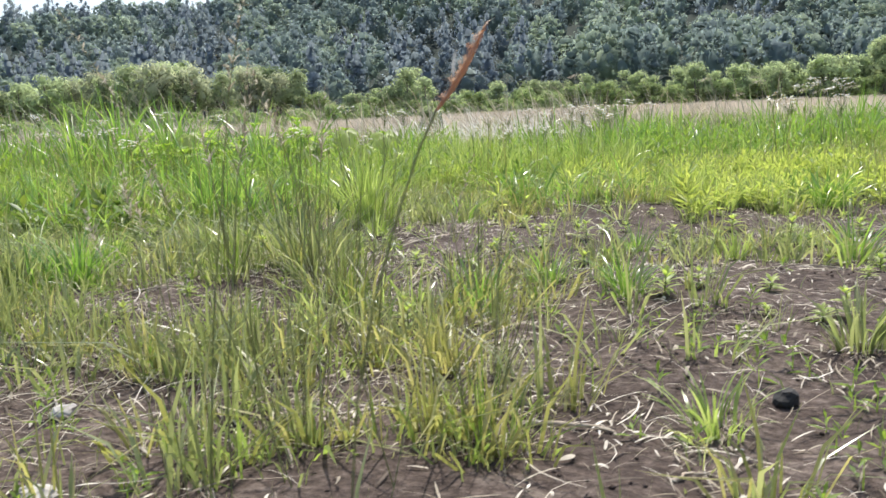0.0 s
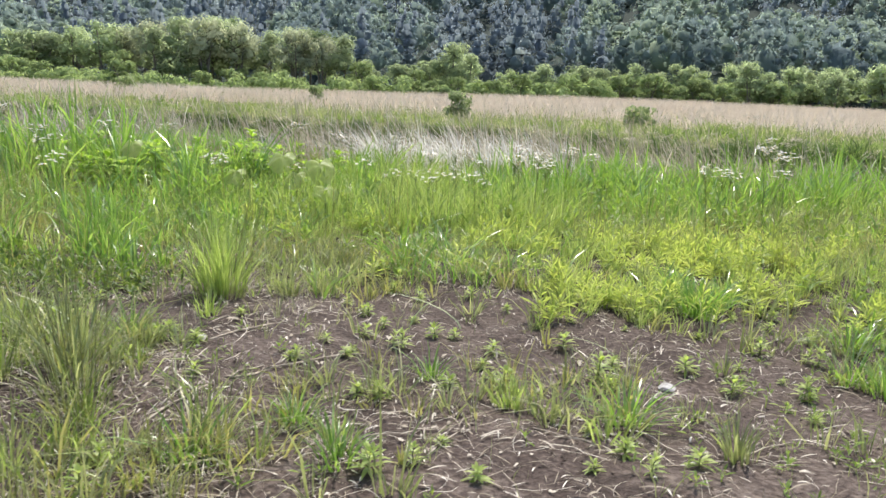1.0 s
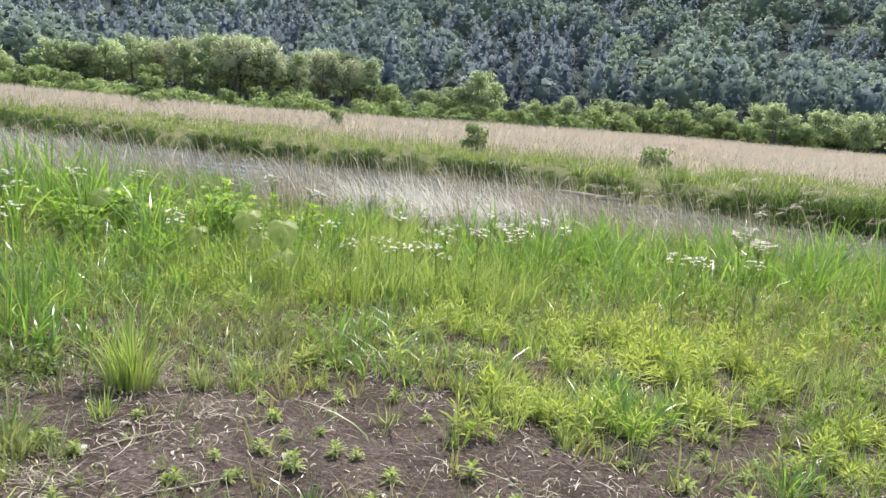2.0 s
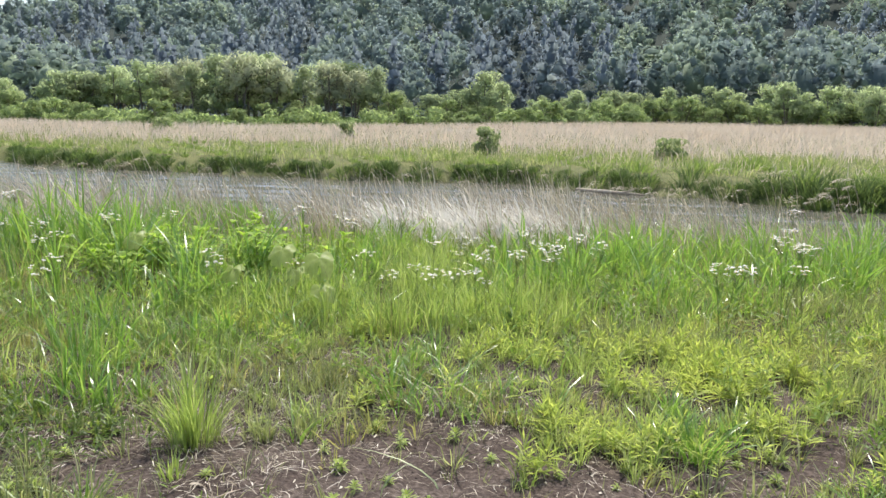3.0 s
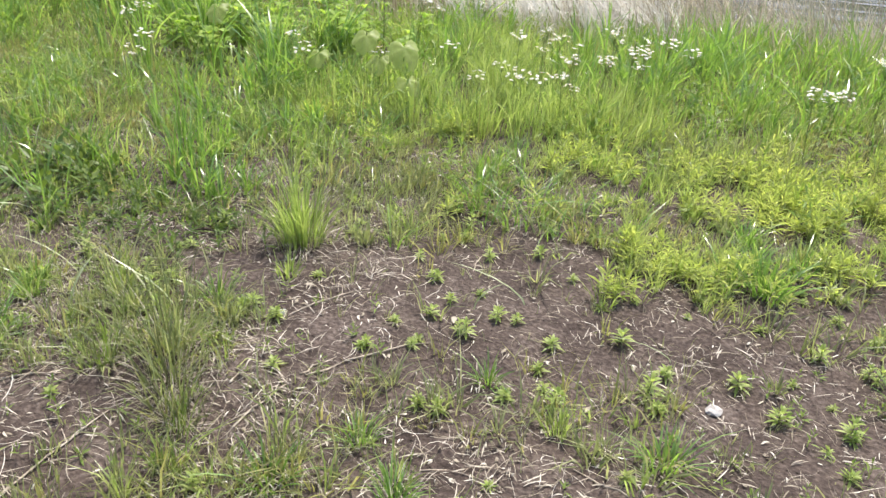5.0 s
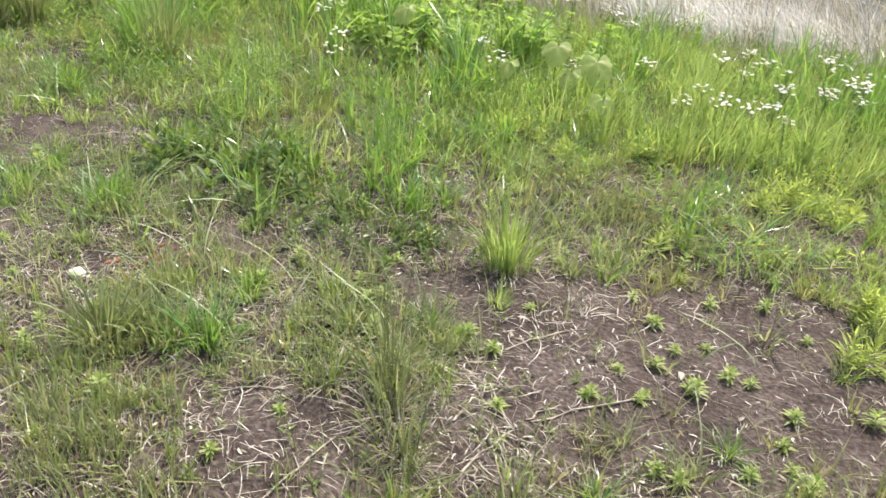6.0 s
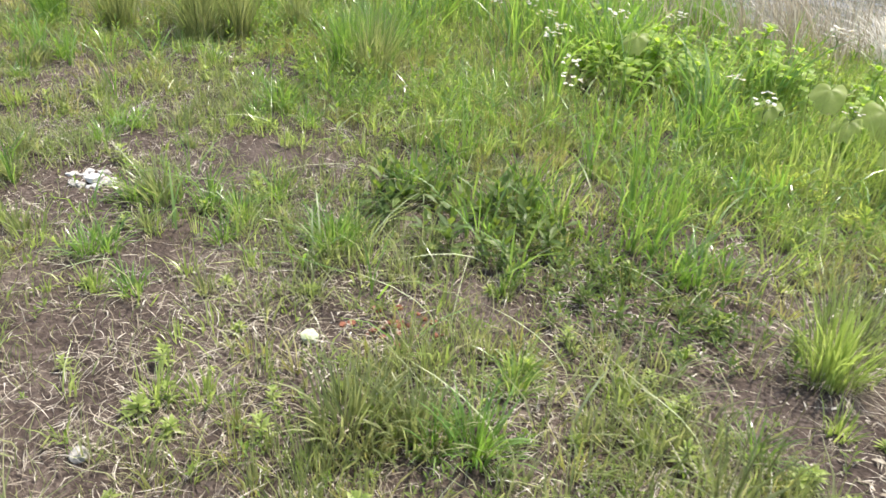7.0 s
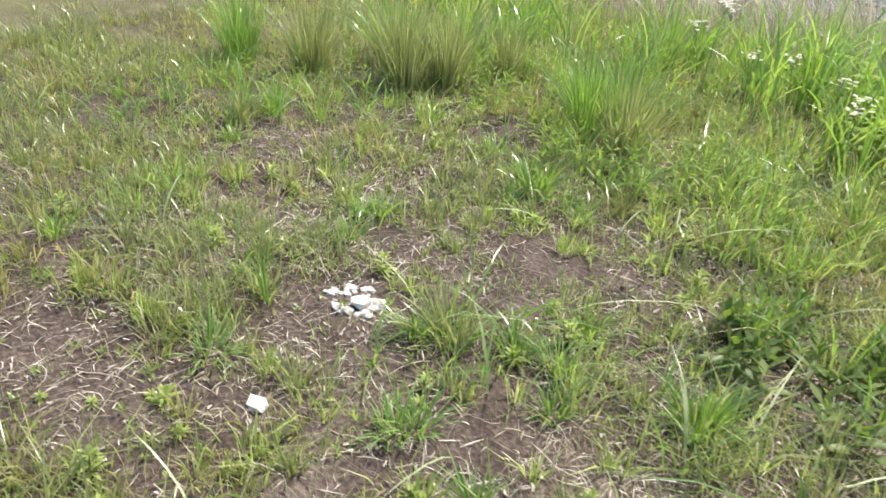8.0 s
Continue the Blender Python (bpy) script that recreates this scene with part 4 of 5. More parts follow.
def add_reeds():
    def strip(x, y):
        d = y - near_shore(x)
        return smooth(-4.8, -2.9, d) * (1 - smooth(-0.3, 0.3, d)) * (0.3 + 0.7 * smooth(0.3, 0.6, vnoise(x, y, 0.6, 51)))
    x, y, a, q, k = clumps(3500, (-14, 12, 6.6, 12.2), strip, (6, 15), (0.06, 0.25))
    n = len(x)
    add_blades("dry_reeds", x, y, rng.uniform(0.5, 1.08, n) * (0.75 + 0.25 * k) * (1 - 0.4 * smooth(2.2, 4.6, x)), rng.uniform(0.006, 0.013, n), rng.gamma(2.5, 0.22, n), REED,
               "pale dry reeds leaning at the water's edge", "reeds", segments=4, wind=np.pi, spread=0.9)
    x, y, a, q, k = clumps(120, (-0.6, 1.6, 7.8, 9.2), None, (6, 14), (0.05, 0.2))
    n = len(x)
    add_blades("bleached_reeds", x, y, rng.uniform(0.4, 0.75, n), rng.uniform(0.01, 0.018, n), rng.gamma(2.5, 0.3, n), HUSK, "bleached whitish reed blades", "reeds", segments=4, wind=np.pi, spread=0.8)
    x, y = scatter(8500, -14, 12, 7, 12.2, lambda x, y: 0.7 * strip(x, y) * (0.5 + 0.5 * smooth(1, 3, x)))
    n = len(x)
    add_blades("green_reeds", x, y, rng.uniform(0.35, 0.7, n), rng.uniform(0.006, 0.011, n), rng.gamma(2.5, 0.16, n), LUSH, "green sedge blades between the dry reeds", "reeds")
    # a dense fresh stand of sedge before the dry reeds
    x, y, a, q, k = clumps(70, (-3.1, -1.9, 8.1, 8.8), None, (20, 34), (0.08, 0.2))
    n = len(x)
    add_blades("sedge_stand", x, y, rng.uniform(0.4, 0.62, n), rng.uniform(0.007, 0.013, n), np.clip(0.3 * q + rng.normal(0.15, 0.15, n), 0.02, 1), LUSH, "dense fresh green sedge stand before the reeds", "sedge", az=a)


def make_plume(h, label):
    """A reed stem whose feathery head nods over to one side."""
    t = thing("reed_plume", Matrix(), label, "reed", "nodding reeds at the water's edge")
    b = rng.uniform(0.1, 0.25)
    pts = [(0, 0, -0.03), (-b * 0.2, 0, h * 0.45), (-b * 0.6, 0, h * 0.8), (-b, 0, h * 0.95), (-b - 0.06, 0.01, h)]
    part("stem", mesh_from("stem", *tube(pts, [0.0035, 0.003, 0.0025, 0.002, 0.0015], 5)), REED, t)
    n = 24
    s = rng.random(n)
    base = np.stack([-b + 0.03 - 0.13 * s, 0.01 * rng.normal(size=n), h * 0.94 + 0.08 * s - 0.09 * s * s], -1)
    part("plume", mesh_from("plume", *leaf_arrays(base, math.pi + rng.normal(0, 0.5, n), rng.normal(0.1, 0.35, n), rng.uniform(0.04, 0.09, n), np.full(n, 0.009))), REED, t, "pale brown feathery head")
    n = 4
    base = np.stack([np.zeros(n), np.zeros(n), h * rng.uniform(0.2, 0.7, n)], -1)
    part("foliage", mesh_from("foliage", *leaf_arrays(base, math.pi + rng.normal(0, 0.8, n), rng.uniform(0.4, 1.0, n), rng.uniform(0.18, 0.34, n), np.full(n, 0.011), 0.5)), REED, t, "withered strap leaves")
    return t


def add_plumes():
    x = np.concatenate([rng.uniform(-9, 3, 60), rng.uniform(2.2, 7.5, 70)])
    y = near_shore(x) - rng.uniform(0.2, 2.6, len(x))
    place_all([make_plume(1.0, "tall dry reed with a nodding brown plume"), make_plume(0.85, "bent dry reed with withered leaves"), make_plume(1.15, "tall pale reed leaning over the water")], list(zip(x.tolist(), y.tolist())), (0.75, 1.1), 25)


def lying(name, n_try, box, density, length, width, mat, label, category, lift=0.006, bend=0.06):
    """Loose straws lying on the soil, each a bent strip."""
    x, y = scatter(n_try, *box, density)
    n = len(x)
    a, L, w = rng.uniform(0, 2 * np.pi, n), rng.uniform(*length, n), rng.uniform(*width, n)
    k = rng.normal(0, bend, n)
    s = np.linspace(-0.5, 0.5, 5)
    ang = a[:, None] + k[:, None] * s[None] * 2
    cx = x[:, None] + L[:, None] * s[None] * np.cos(ang)
    cy = y[:, None] + L[:, None] * s[None] * np.sin(ang)
    tilt = rng.normal(0, 0.09, n)
    cz = height(cx, cy) + 0.003 + np.abs(rng.normal(0, lift, n))[:, None] * (1 - 2 * s[None] ** 2) + np.abs(tilt)[:, None] * L[:, None] * (s[None] + 0.5)
    wid = (w[:, None] / 2) * np.array([0.4, 0.9, 1.0, 0.8, 0.3])[None]
    nx, ny = -np.sin(ang), np.cos(ang)
    v = np.zeros((n, 10, 3))
    v[:, 0::2] = np.stack([cx - nx * wid, cy - ny * wid, cz], -1)
    v[:, 1::2] = np.stack([cx + nx * wid, cy + ny * wid, cz + 0.3 * wid], -1)
    base = (np.arange(n) * 10)[:, None]
    f = np.concatenate([base + np.array([2 * q, 2 * q + 1, 2 * q + 3, 2 * q + 2])[None] for q in range(4)])
    ob = new(name, mesh_from(name, v.reshape(-1, 3), f))
    ob.data.materials.append(mat)
    return tagged(ob, label, category, kind="stuff")


def litter_density(x, y):
    return (1 - 0.5 * smooth(0.8, 1.5, x)) * (0.28 + 0.72 * smooth(0.42 - 0.1 * smooth(0.6, -0.2, x), 0.68 - 0.1 * smooth(0.6, -0.2, x), 0.6 * vnoise(x, y, 0.35, 61) + 0.4 * vnoise(x, y, 0.1, 62)))


lying("straw_litter", 19000, (-5.2, 3.6, 0.6, 4.6), litter_density, (0.015, 0.085), (0.0014, 0.0042), STRAW, "pale dry straw litter scattered over the soil", "straw")
lying("fine_straw", 18000, (-5.2, 3.6, 0.6, 4.6), litter_density, (0.02, 0.12), (0.0007, 0.0016), STRAW, "fine tangled straw fibres lying on the soil", "straw", lift=0.01, bend=0.22)
lying("dark_litter", 9000, (-5.2, 3.6, 0.6, 4.6), litter_density, (0.015, 0.09), (0.0015, 0.004), DEAD, "dark brown rotting grass litter on the soil", "litter")
lying("curled_straw", 3000, (-5.2, 3.2, 0.6, 4.4), lambda x, y: litter_density(x, y) * (1 - 0.65 * smooth(0.1, 0.5, x)), (0.05, 0.16), (0.0012, 0.003), PALE_STRAW, "long curled bleached straws matted on the soil", "straw", lift=0.012, bend=0.6)
lying("matted_straw", 4200, (-2.4, 0.2, 1.3, 2.6), lambda x, y: smooth(0.15, 0.8, vnoise(x, y, 0.3, 63)), (0.03, 0.11), (0.001, 0.0024), STRAW, "matted pale straw between grass tufts", "straw", lift=0.012, bend=0.35)
lying("straw_chips", 9000, (-5.2, 3.4, 0.6, 4.4), lambda x, y: litter_density(x, y) * (0.4 + 0.6 * bare(x, y)), (0.008, 0.035), (0.0018, 0.005), PALE_STRAW, "short pale straw chips strewn over the soil", "straw", lift=0.005)
# Dark litter laid thicker here to add to the shade under the weeds.
lying("dark_humus", 2600, (-2.3, -0.5, 2.7, 3.6), lambda x, y: smooth(0.35, 0.6, vnoise(x, y, 0.4, 64)), (0.015, 0.08), (0.002, 0.006), DEAD, "dark rotting leaves and stems laid thicker to deepen the shade of weeds", "litter")
lying("leaf_litter", 3500, (-5.2, 3.6, 0.6, 4.6), litter_density, (0.008, 0.03), (0.004, 0.01), STRAW, "small pale dead leaves on the soil", "leaf litter", bend=0.6)


def add_crumbs():
    """Small clods and grit on the soil."""
    x, y = scatter(9000, -4.5, 3.4, 0.6, 4.0, lambda x, y: 0.25 + 0.75 * bare(x, y))
    n = len(x)
    r = np.minimum(rng.gamma(1.6, 0.0014, n) + 0.001, 0.005)
    oct_v = np.array([(1, 0, 0), (-1, 0, 0), (0, 1, 0), (0, -1, 0), (0, 0, 0.8), (0, 0, -0.6)], float)
    v = np.stack([x, y, height(x, y) + 0.2 * r], -1)[:, None] + oct_v[None] * r[:, None, None] * rng.uniform(0.6, 1.4, (n, 6, 3))
    f0 = np.array([(0, 2, 4), (2, 1, 4), (1, 3, 4), (3, 0, 4), (2, 0, 5), (1, 2, 5), (3, 1, 5), (0, 3, 5)])
    f = (np.arange(n) * 6)[:, None, None] + f0[None]
    ob = new("soil_crumbs", mesh_from("soil_crumbs", v.reshape(-1, 3), f.reshape(-1, 3)))
    ob.data.materials.append(SOIL)
    tagged(ob, "small brown soil crumbs and grit", "soil", kind="stuff")


add_crumbs()


# ---- leafy plants ----
def leaf_arrays(base, azimuth, rise, length, width, droop=0.3, fold=0.25):
    """Pointed leaves as folded strips of four stations; arrays of n leaves."""
    s = np.array([0.0, 0.3, 0.65, 1.0])
    wid = np.array([0.25, 0.9, 0.75, 0.03])
    out = length[:, None] * s[None] * np.cos(rise)[:, None]
    up = length[:, None] * (s[None] * np.sin(rise)[:, None] - droop * s[None] ** 2.2)
    cx = base[:, 0:1] + np.cos(azimuth)[:, None] * out
    cy = base[:, 1:2] + np.sin(azimuth)[:, None] * out
    cz = base[:, 2:3] + up
    hw = width[:, None] / 2 * wid[None]
    nx, ny = -np.sin(azimuth)[:, None], np.cos(azimuth)[:, None]
    n = len(base)
    v = np.zeros((n, 12, 3))
    v[:, 0::3] = np.stack([cx - nx * hw, cy - ny * hw, cz + fold * hw], -1)
    v[:, 1::3] = np.stack([cx, cy, cz], -1)
    v[:, 2::3] = np.stack([cx + nx * hw, cy + ny * hw, cz + fold * hw], -1)
    b = (np.arange(n) * 12)[:, None]
    f = np.concatenate([b + np.array([3 * k + c, 3 * k + c + 1, 3 * k + c + 4, 3 * k + c + 3])[None] for k in range(3) for c in range(2)])
    return v.reshape(-1, 3), f


def small_leaves(base, azimuth, rise, length, width):
    """Small pointed leaves of four triangles each."""
    dx, dy = np.cos(azimuth), np.sin(azimuth)
    def at(s, w, dip):
        return np.stack([base[:, 0] + dx * length * s * np.cos(rise) - dy * width * w, base[:, 1] + dy * length * s * np.cos(rise) + dx * width * w, base[:, 2] + length * (s * np.sin(rise) - dip)], -1)
    v = np.stack([at(0, 0, 0), at(0.5, 0.5, -0.02), at(0.5, 0, 0.06), at(0.5, -0.5, -0.02), at(1, 0, 0.12)], 1)
    f = np.array([(0, 2, 1), (0, 3, 2), (1, 2, 4), (2, 3, 4)])
    return v.reshape(-1, 3), ((np.arange(len(base)) * 5)[:, None, None] + f[None]).reshape(-1, 3)


def whorl(n, z, length, width, rise, droop=0.25):
    a = np.arange(n) * 2 * np.pi / n + rng.normal(0, 0.25, n)
    base = np.stack([0.002 * np.cos(a), 0.002 * np.sin(a), z + rng.normal(0, 0.003, n)], -1)
    return leaf_arrays(base, a, rise + rng.normal(0, 0.15, n), length * rng.uniform(0.75, 1.15, n), width * rng.uniform(0.8, 1.15, n), droop)


def make_seedling(h, spread, label):
    t = thing("weed_seedling", Matrix(), label, "weed", "weed seedlings on the soil")
    part("stem", mesh_from("stem", *tube([(0, 0, -0.01), (0.002, 0.001, h * 0.5), (0, 0, h)], [0.0022, 0.002, 0.0012], 5)), STEM, t)
    for k, (s, n, r) in enumerate(((0.25, 7, 0.2), (0.6, 8, 0.45), (0.98, 8, 0.8))):
        part("leaf_whorl", mesh_from("leaf_whorl", *whorl(n, h * s, spread * (1.1 - 0.2 * k), spread * 0.24, r)), SEEDLING, t)
    return t


SEEDLINGS_SOIL = [(0.5, 1.53), (0.53, 1.82), (0.69, 1.98), (0.63, 1.87), (0.42, 2.27), (0.49, 2.26), (0.33, 2.08), (0.84, 2.39), (0.81, 2.71), (1.06, 2.81),
                  (0.98, 3.02), (0.74, 3.55), (1.07, 2.12), (1.14, 2.0), (1.05, 1.89), (1.18, 1.88), (0.78, 1.82), (1.31, 1.95), (1.76, 2.65), (1.95, 2.85),
                  (1.17, 2.45), (0.6, 2.83), (0.16, 2.51), (0.5, 2.69), (2.02, 3.1), (1.78, 2.94), (2.18, 3.13), (1.93, 2.88), (0.37, 3.43), (0.71, 3.35), (1.31, 3.05),
                  (0.21, 3.2), (0.86, 3.18), (1.97, 3.36), (1.11, 3.09)]
SEEDLINGS_TURF = [(-1.19, 1.84), (-1.22, 3.05), (-1.09, 2.57), (-1.42, 2.91), (-0.77, 2.74), (-1.96, 2.23), (0.18, 2.52), (-0.72, 3.24), (-1.15, 2.22), (-3.53, 1.66),
                  (-3.28, 1.89), (-3.14, 1.84), (-2.56, 2.95), (-2.7, 3.07), (-2.64, 2.73), (-1.94, 2.52), (-0.68, 3.19), (-2.18, 2.39), (-0.72, 2.97)]


def add_seedlings():
    kinds = [make_seedling(0.03, 0.042, "bright green weed seedling with pointed leaves on soil"), make_seedling(0.045, 0.052, "leafy green weed sprout with narrow leaves"),
             make_seedling(0.02, 0.036, "small pale green weed rosette on bare soil"), make_seedling(0.065, 0.05, "upright green weed seedling with whorled leaves")]
    x, y = scatter(760, -4.6, 3.2, 1.5, 4.6, lambda x, y: 0.26 * (x < 0.1) + 0.8 * smooth(0.3, 0.6, vnoise(x, y, 0.5, 71)) * (x > 0.1) * (y < 4.3))
    place_all(kinds, SEEDLINGS_SOIL + SEEDLINGS_TURF + list(zip(x.tolist(), y.tolist())), (0.62, 1.12))


add_seedlings()


def add_leafy(name, spots, heights, spread, leaves, mat, label, category="weeds", slim=0.22):
    """Many leafy weeds too dense to count: stems with whorled pointed leaves."""
    x, y = spots
    n = len(x)
    h = rng.uniform(*heights, n)
    zg = height(x, y)
    k = leaves
    lv = np.arange(k)[None] / (k - 1)
    bx = np.repeat(x, k) + np.repeat(rng.normal(0, 0.012, n), k)
    by = np.repeat(y, k) + np.repeat(rng.normal(0, 0.012, n), k)
    bz = (zg[:, None] + h[:, None] * (0.25 + 0.75 * lv)).ravel()
    az = (rng.uniform(0, 6.28, n)[:, None] + np.arange(k)[None] * 2.4).ravel() + rng.normal(0, 0.3, n * k)
    rise = np.tile(0.25 + 0.95 * lv[0] ** 1.3, n) + rng.normal(0, 0.2, n * k)
    L = spread * np.repeat(rng.uniform(0.7, 1.3, n), k) * np.tile(1 - 0.35 * lv[0], n)
    v1, f1 = small_leaves(np.stack([bx, by, bz], -1), az, rise, L, L * slim)
    v2, q, t = blade_arrays(x, y, zg - 0.01, h + 0.01, np.full(n, 0.004), np.full(n, 0.02), rng.uniform(0, 6, n), 2)
    ob = new(name, mesh_from(name, np.concatenate([v1, v2]), [np.concatenate([f1, t + len(v1)]), q + len(v1)]))
    ob.data.materials.append(mat)
    return tagged(ob, label, category, kind="stuff")


add_leafy("leafy_weeds", scatter(6200, -1.6, 3.9, 2.9, 5.6, lambda x, y: (1 - 0.85 * gaps(x, y)) * bright(x, y) * smooth(0.4, 0.6, vnoise(x, y, 0.2, 74))), (0.03, 0.15), 0.08, 16, SPROUT, "dense bright yellow-green leafy weeds on the bank", slim=0.13)
add_leafy("bank_weeds", scatter(5200, -5.5, 5.0, 3.2, 8.0, lambda x, y: 0.65 * smooth(0.42, 0.62, vnoise(x, y, 0.4, 72)) * smooth(3.2, 4.6, y)), (0.08, 0.36), 0.075, 11, HERB, "green leafy weeds mixed into the grass")
# The dark colour of these two weeds also holds shade between the blades.
add_leafy("dark_weeds", scatter(260, -2.6, -1.0, 2.8, 4.1, lambda x, y: 1 - smooth(0.5, 1.0, np.hypot((x + 1.8) / 0.6, (y - 3.35) / 0.42))), (0.03, 0.17), 0.1, 8, SHADED_HERB, "dark green leafy weeds, colour deepened for shade under the long grass", slim=0.34)
add_leafy("shade_weeds", scatter(420, -1.7, -0.2, 2.65, 3.7, lambda x, y: 1 - smooth(0.5, 1.0, np.hypot((x + 0.95) / 0.65, (y - 3.15) / 0.4))), (0.03, 0.12), 0.06, 9, SHADED_HERB, "dark green leafy weeds, colour deepened for shade, on humus")
add_leafy("turf_weeds", scatter(7500, -6.0, 3.6, 0.7, 5.0, lambda x, y: (1 - 0.6 * bare(x, y)) * smooth(0.3, 0.6, vnoise(x, y, 0.5, 75))), (0.012, 0.06), 0.034, 7, HERB, "low green weeds creeping through the turf")


def make_herb(h, spread, label):
    t = thing("broadleaf_herb", Matrix(), label, "herb", "broad-leaved herbs on the bank")
    part("stem", mesh_from("stem", *tube([(0, 0, -0.02), (0.01, 0.0, h * 0.5), (0.015, 0.01, h)], [0.004, 0.003, 0.002], 5)), STEM, t)
    for k, (s, n, r) in enumerate(((0.35, 4, 0.2), (0.6, 5, 0.3), (0.8, 5, 0.5), (1.0, 5, 0.8))):
        part("leaf_whorl", mesh_from("leaf_whorl", *whorl(n, h * s, spread * (1.1 - 0.13 * k), spread * 0.42, r, 0.5)), HERB_BRIGHT, t)
    return t


def add_herbs():
    x, y = scatter(430, -3.6, 0.2, 5.0, 7.4, lambda x, y: (1 - smooth(0.45, 1.1, np.hypot((x + 1.75) / 1.45, (y - 6.1) / 0.8) + 0.5 * (vnoise(x, y, 0.4, 73) - 0.5))) * (0.3 + 0.7 * vnoise(x, y, 0.4, 76)))
    place_all([make_herb(0.3, 0.13, "bright green broad-leaved herb among tall grass"), make_herb(0.24, 0.14, "low broad-leaved green herb with drooping leaves"),
               make_herb(0.36, 0.11, "leafy upright bright green herb")], list(zip(x.tolist(), y.tolist())), (0.7, 1.2))


add_herbs()


def add_round_leaf(x, y, h, r, tilt, turn):
    """One large kidney-shaped leaf on its own stalk."""
    t = thing("round_leaf_plant", pose(x, y, float(height(x, y)), 0, 0, turn), "large kidney-shaped bright green leaf on a fleshy stalk", "herb", "large round leaves on the bank")
    part("stalk", mesh_from("stalk", *tube([(0, 0, -0.02), (0.01, 0, h * 0.6), (0.03, 0, h)], [0.004, 0.0035, 0.003], 6)), STEM, t)
    n, rings = 20, 4
    v, f = [(0.03, 0.0, h)], []
    for i in range(1, rings + 1):
        for k in range(n):
            a = -2.75 + 5.5 * k / (n - 1)
            q = r * i / rings * (1 + 0.1 * math.sin(3 * a) + (0.05 * (-1) ** k if i == rings else 0))
            lx, ly = q * math.cos(a), q * math.sin(a)
            v.append((0.03 + lx, ly, h + 0.35 * abs(ly) * 0.4 + math.sin(tilt) * lx - 0.5 * q * q / r + 0.012 * math.sin(5 * a) * i / rings))
    for k in range(n - 1):
        f.append((0, 1 + k, 2 + k, 2 + k))
    tri = np.array([q[:3] for q in f])
    quad = np.array([(1 + (i - 1) * n + k, 1 + i * n + k, 1 + i * n + k + 1, 1 + (i - 1) * n + k + 1) for i in range(1, rings) for k in range(n - 1)])
    part("blade", mesh_from("blade", np.array(v), [tri, quad], True), SPROUT, t, "broad kidney-shaped leaf blade")


for x, y, h, r, tilt, turn in ((-0.7, 5.45, 0.36, 0.095, -0.7, 265), (-0.42, 5.35, 0.34, 0.11, -0.8, 280), (-0.55, 5.25, 0.27, 0.085, -0.6, 250), (-0.3, 5.0, 0.22, 0.08, -0.6, 290), (-1.9, 5.7, 0.36, 0.085, -0.7, 265), (-0.95, 5.2, 0.27, 0.075, -0.6, 255)):
    add_round_leaf(x, y, h, r, tilt, turn)


add_reeds()
add_plumes()


# ---- grass tufts ----
def make_tuft(h, r, n, mat, label, dry=40, stalks=0, lean=0.5, broad=1.0):
    t = thing("grass_tuft", Matrix(), label, "grass tuft", "grass tufts")
    a, q = rng.uniform(0, 2 * np.pi, n), r * rng.random(n) ** 0.7
    ln = np.clip(lean * (q / r) + rng.normal(0.1, 0.2, n), 0, 1.6)
    v, f, g = blade_arrays(q * np.cos(a) * 0.45, q * np.sin(a) * 0.45, np.full(n, -0.01), h * rng.uniform(0.45, 1.1, n), broad * rng.uniform(0.003, 0.0055, n), ln, a + rng.normal(0, 0.4, n), 4, twist=rng.uniform(0.6, 2.5, n))
    part("foliage", mesh_from("foliage", v, [f, g]), mat, t)
    if dry:
        a, q = rng.uniform(0, 2 * np.pi, dry), r * rng.random(dry)
        v, f, g = blade_arrays(q * np.cos(a) * 0.5, q * np.sin(a) * 0.5, np.full(dry, 0.0), h * rng.uniform(0.08, 0.3, dry), rng.uniform(0.002, 0.004, dry), rng.uniform(0.8, 2.6, dry), a, 3, droop=0.35)
        part("dry_base", mesh_from("dry_base", v, [f, g]), STRAW, t, "withered straw around the foot")
    for _ in range(stalks):
        a, q, l = rng.uniform(0, 6.28), r * 0.6 * rng.random(), rng.uniform(0.05, 0.5)
        p = Vector((q * math.cos(a), q * math.sin(a), -0.01))
        tip = p + Vector((math.cos(a) * l * h, math.sin(a) * l * h, h * rng.uniform(1.1, 1.6)))
        part("stalk", mesh_from("stalk", *tube([p, (p + tip) / 2 + Vector((0, 0, 0.02)), tip], [0.0014, 0.0012, 0.0008], 4)), STALK, t)
    return t


TUFTS_SMALL = [(0.78, 1.42), (0.45, 1.86), (0.44, 1.93), (1.42, 2.03), (0.09, 1.87), (-2.06, 2.8), (-0.68, 2.5), (-2.7, 2.22), (-3.17, 2.18), (-3.4, 2.15),
               (-2.95, 2.61), (-1.8, 1.94), (-4.07, 3.06), (-4.32, 2.13), (-1.9, 1.86), (1.15, 3.92), (0.62, 2.45), (0.0, 3.5), (0.75, 3.75), (-0.75, 3.6), (-2.5, 2.1), (-3.7, 2.6), (-4.4, 2.7)]
TUFTS_TALL = [(0.11, 1.41), (0.07, 1.09), (-0.19, 1.11), (-0.17, 1.84), (-0.16, 1.59), (-0.24, 2.0), (0.1, 1.95), (-0.6, 2.2), (0.12, 1.7)]
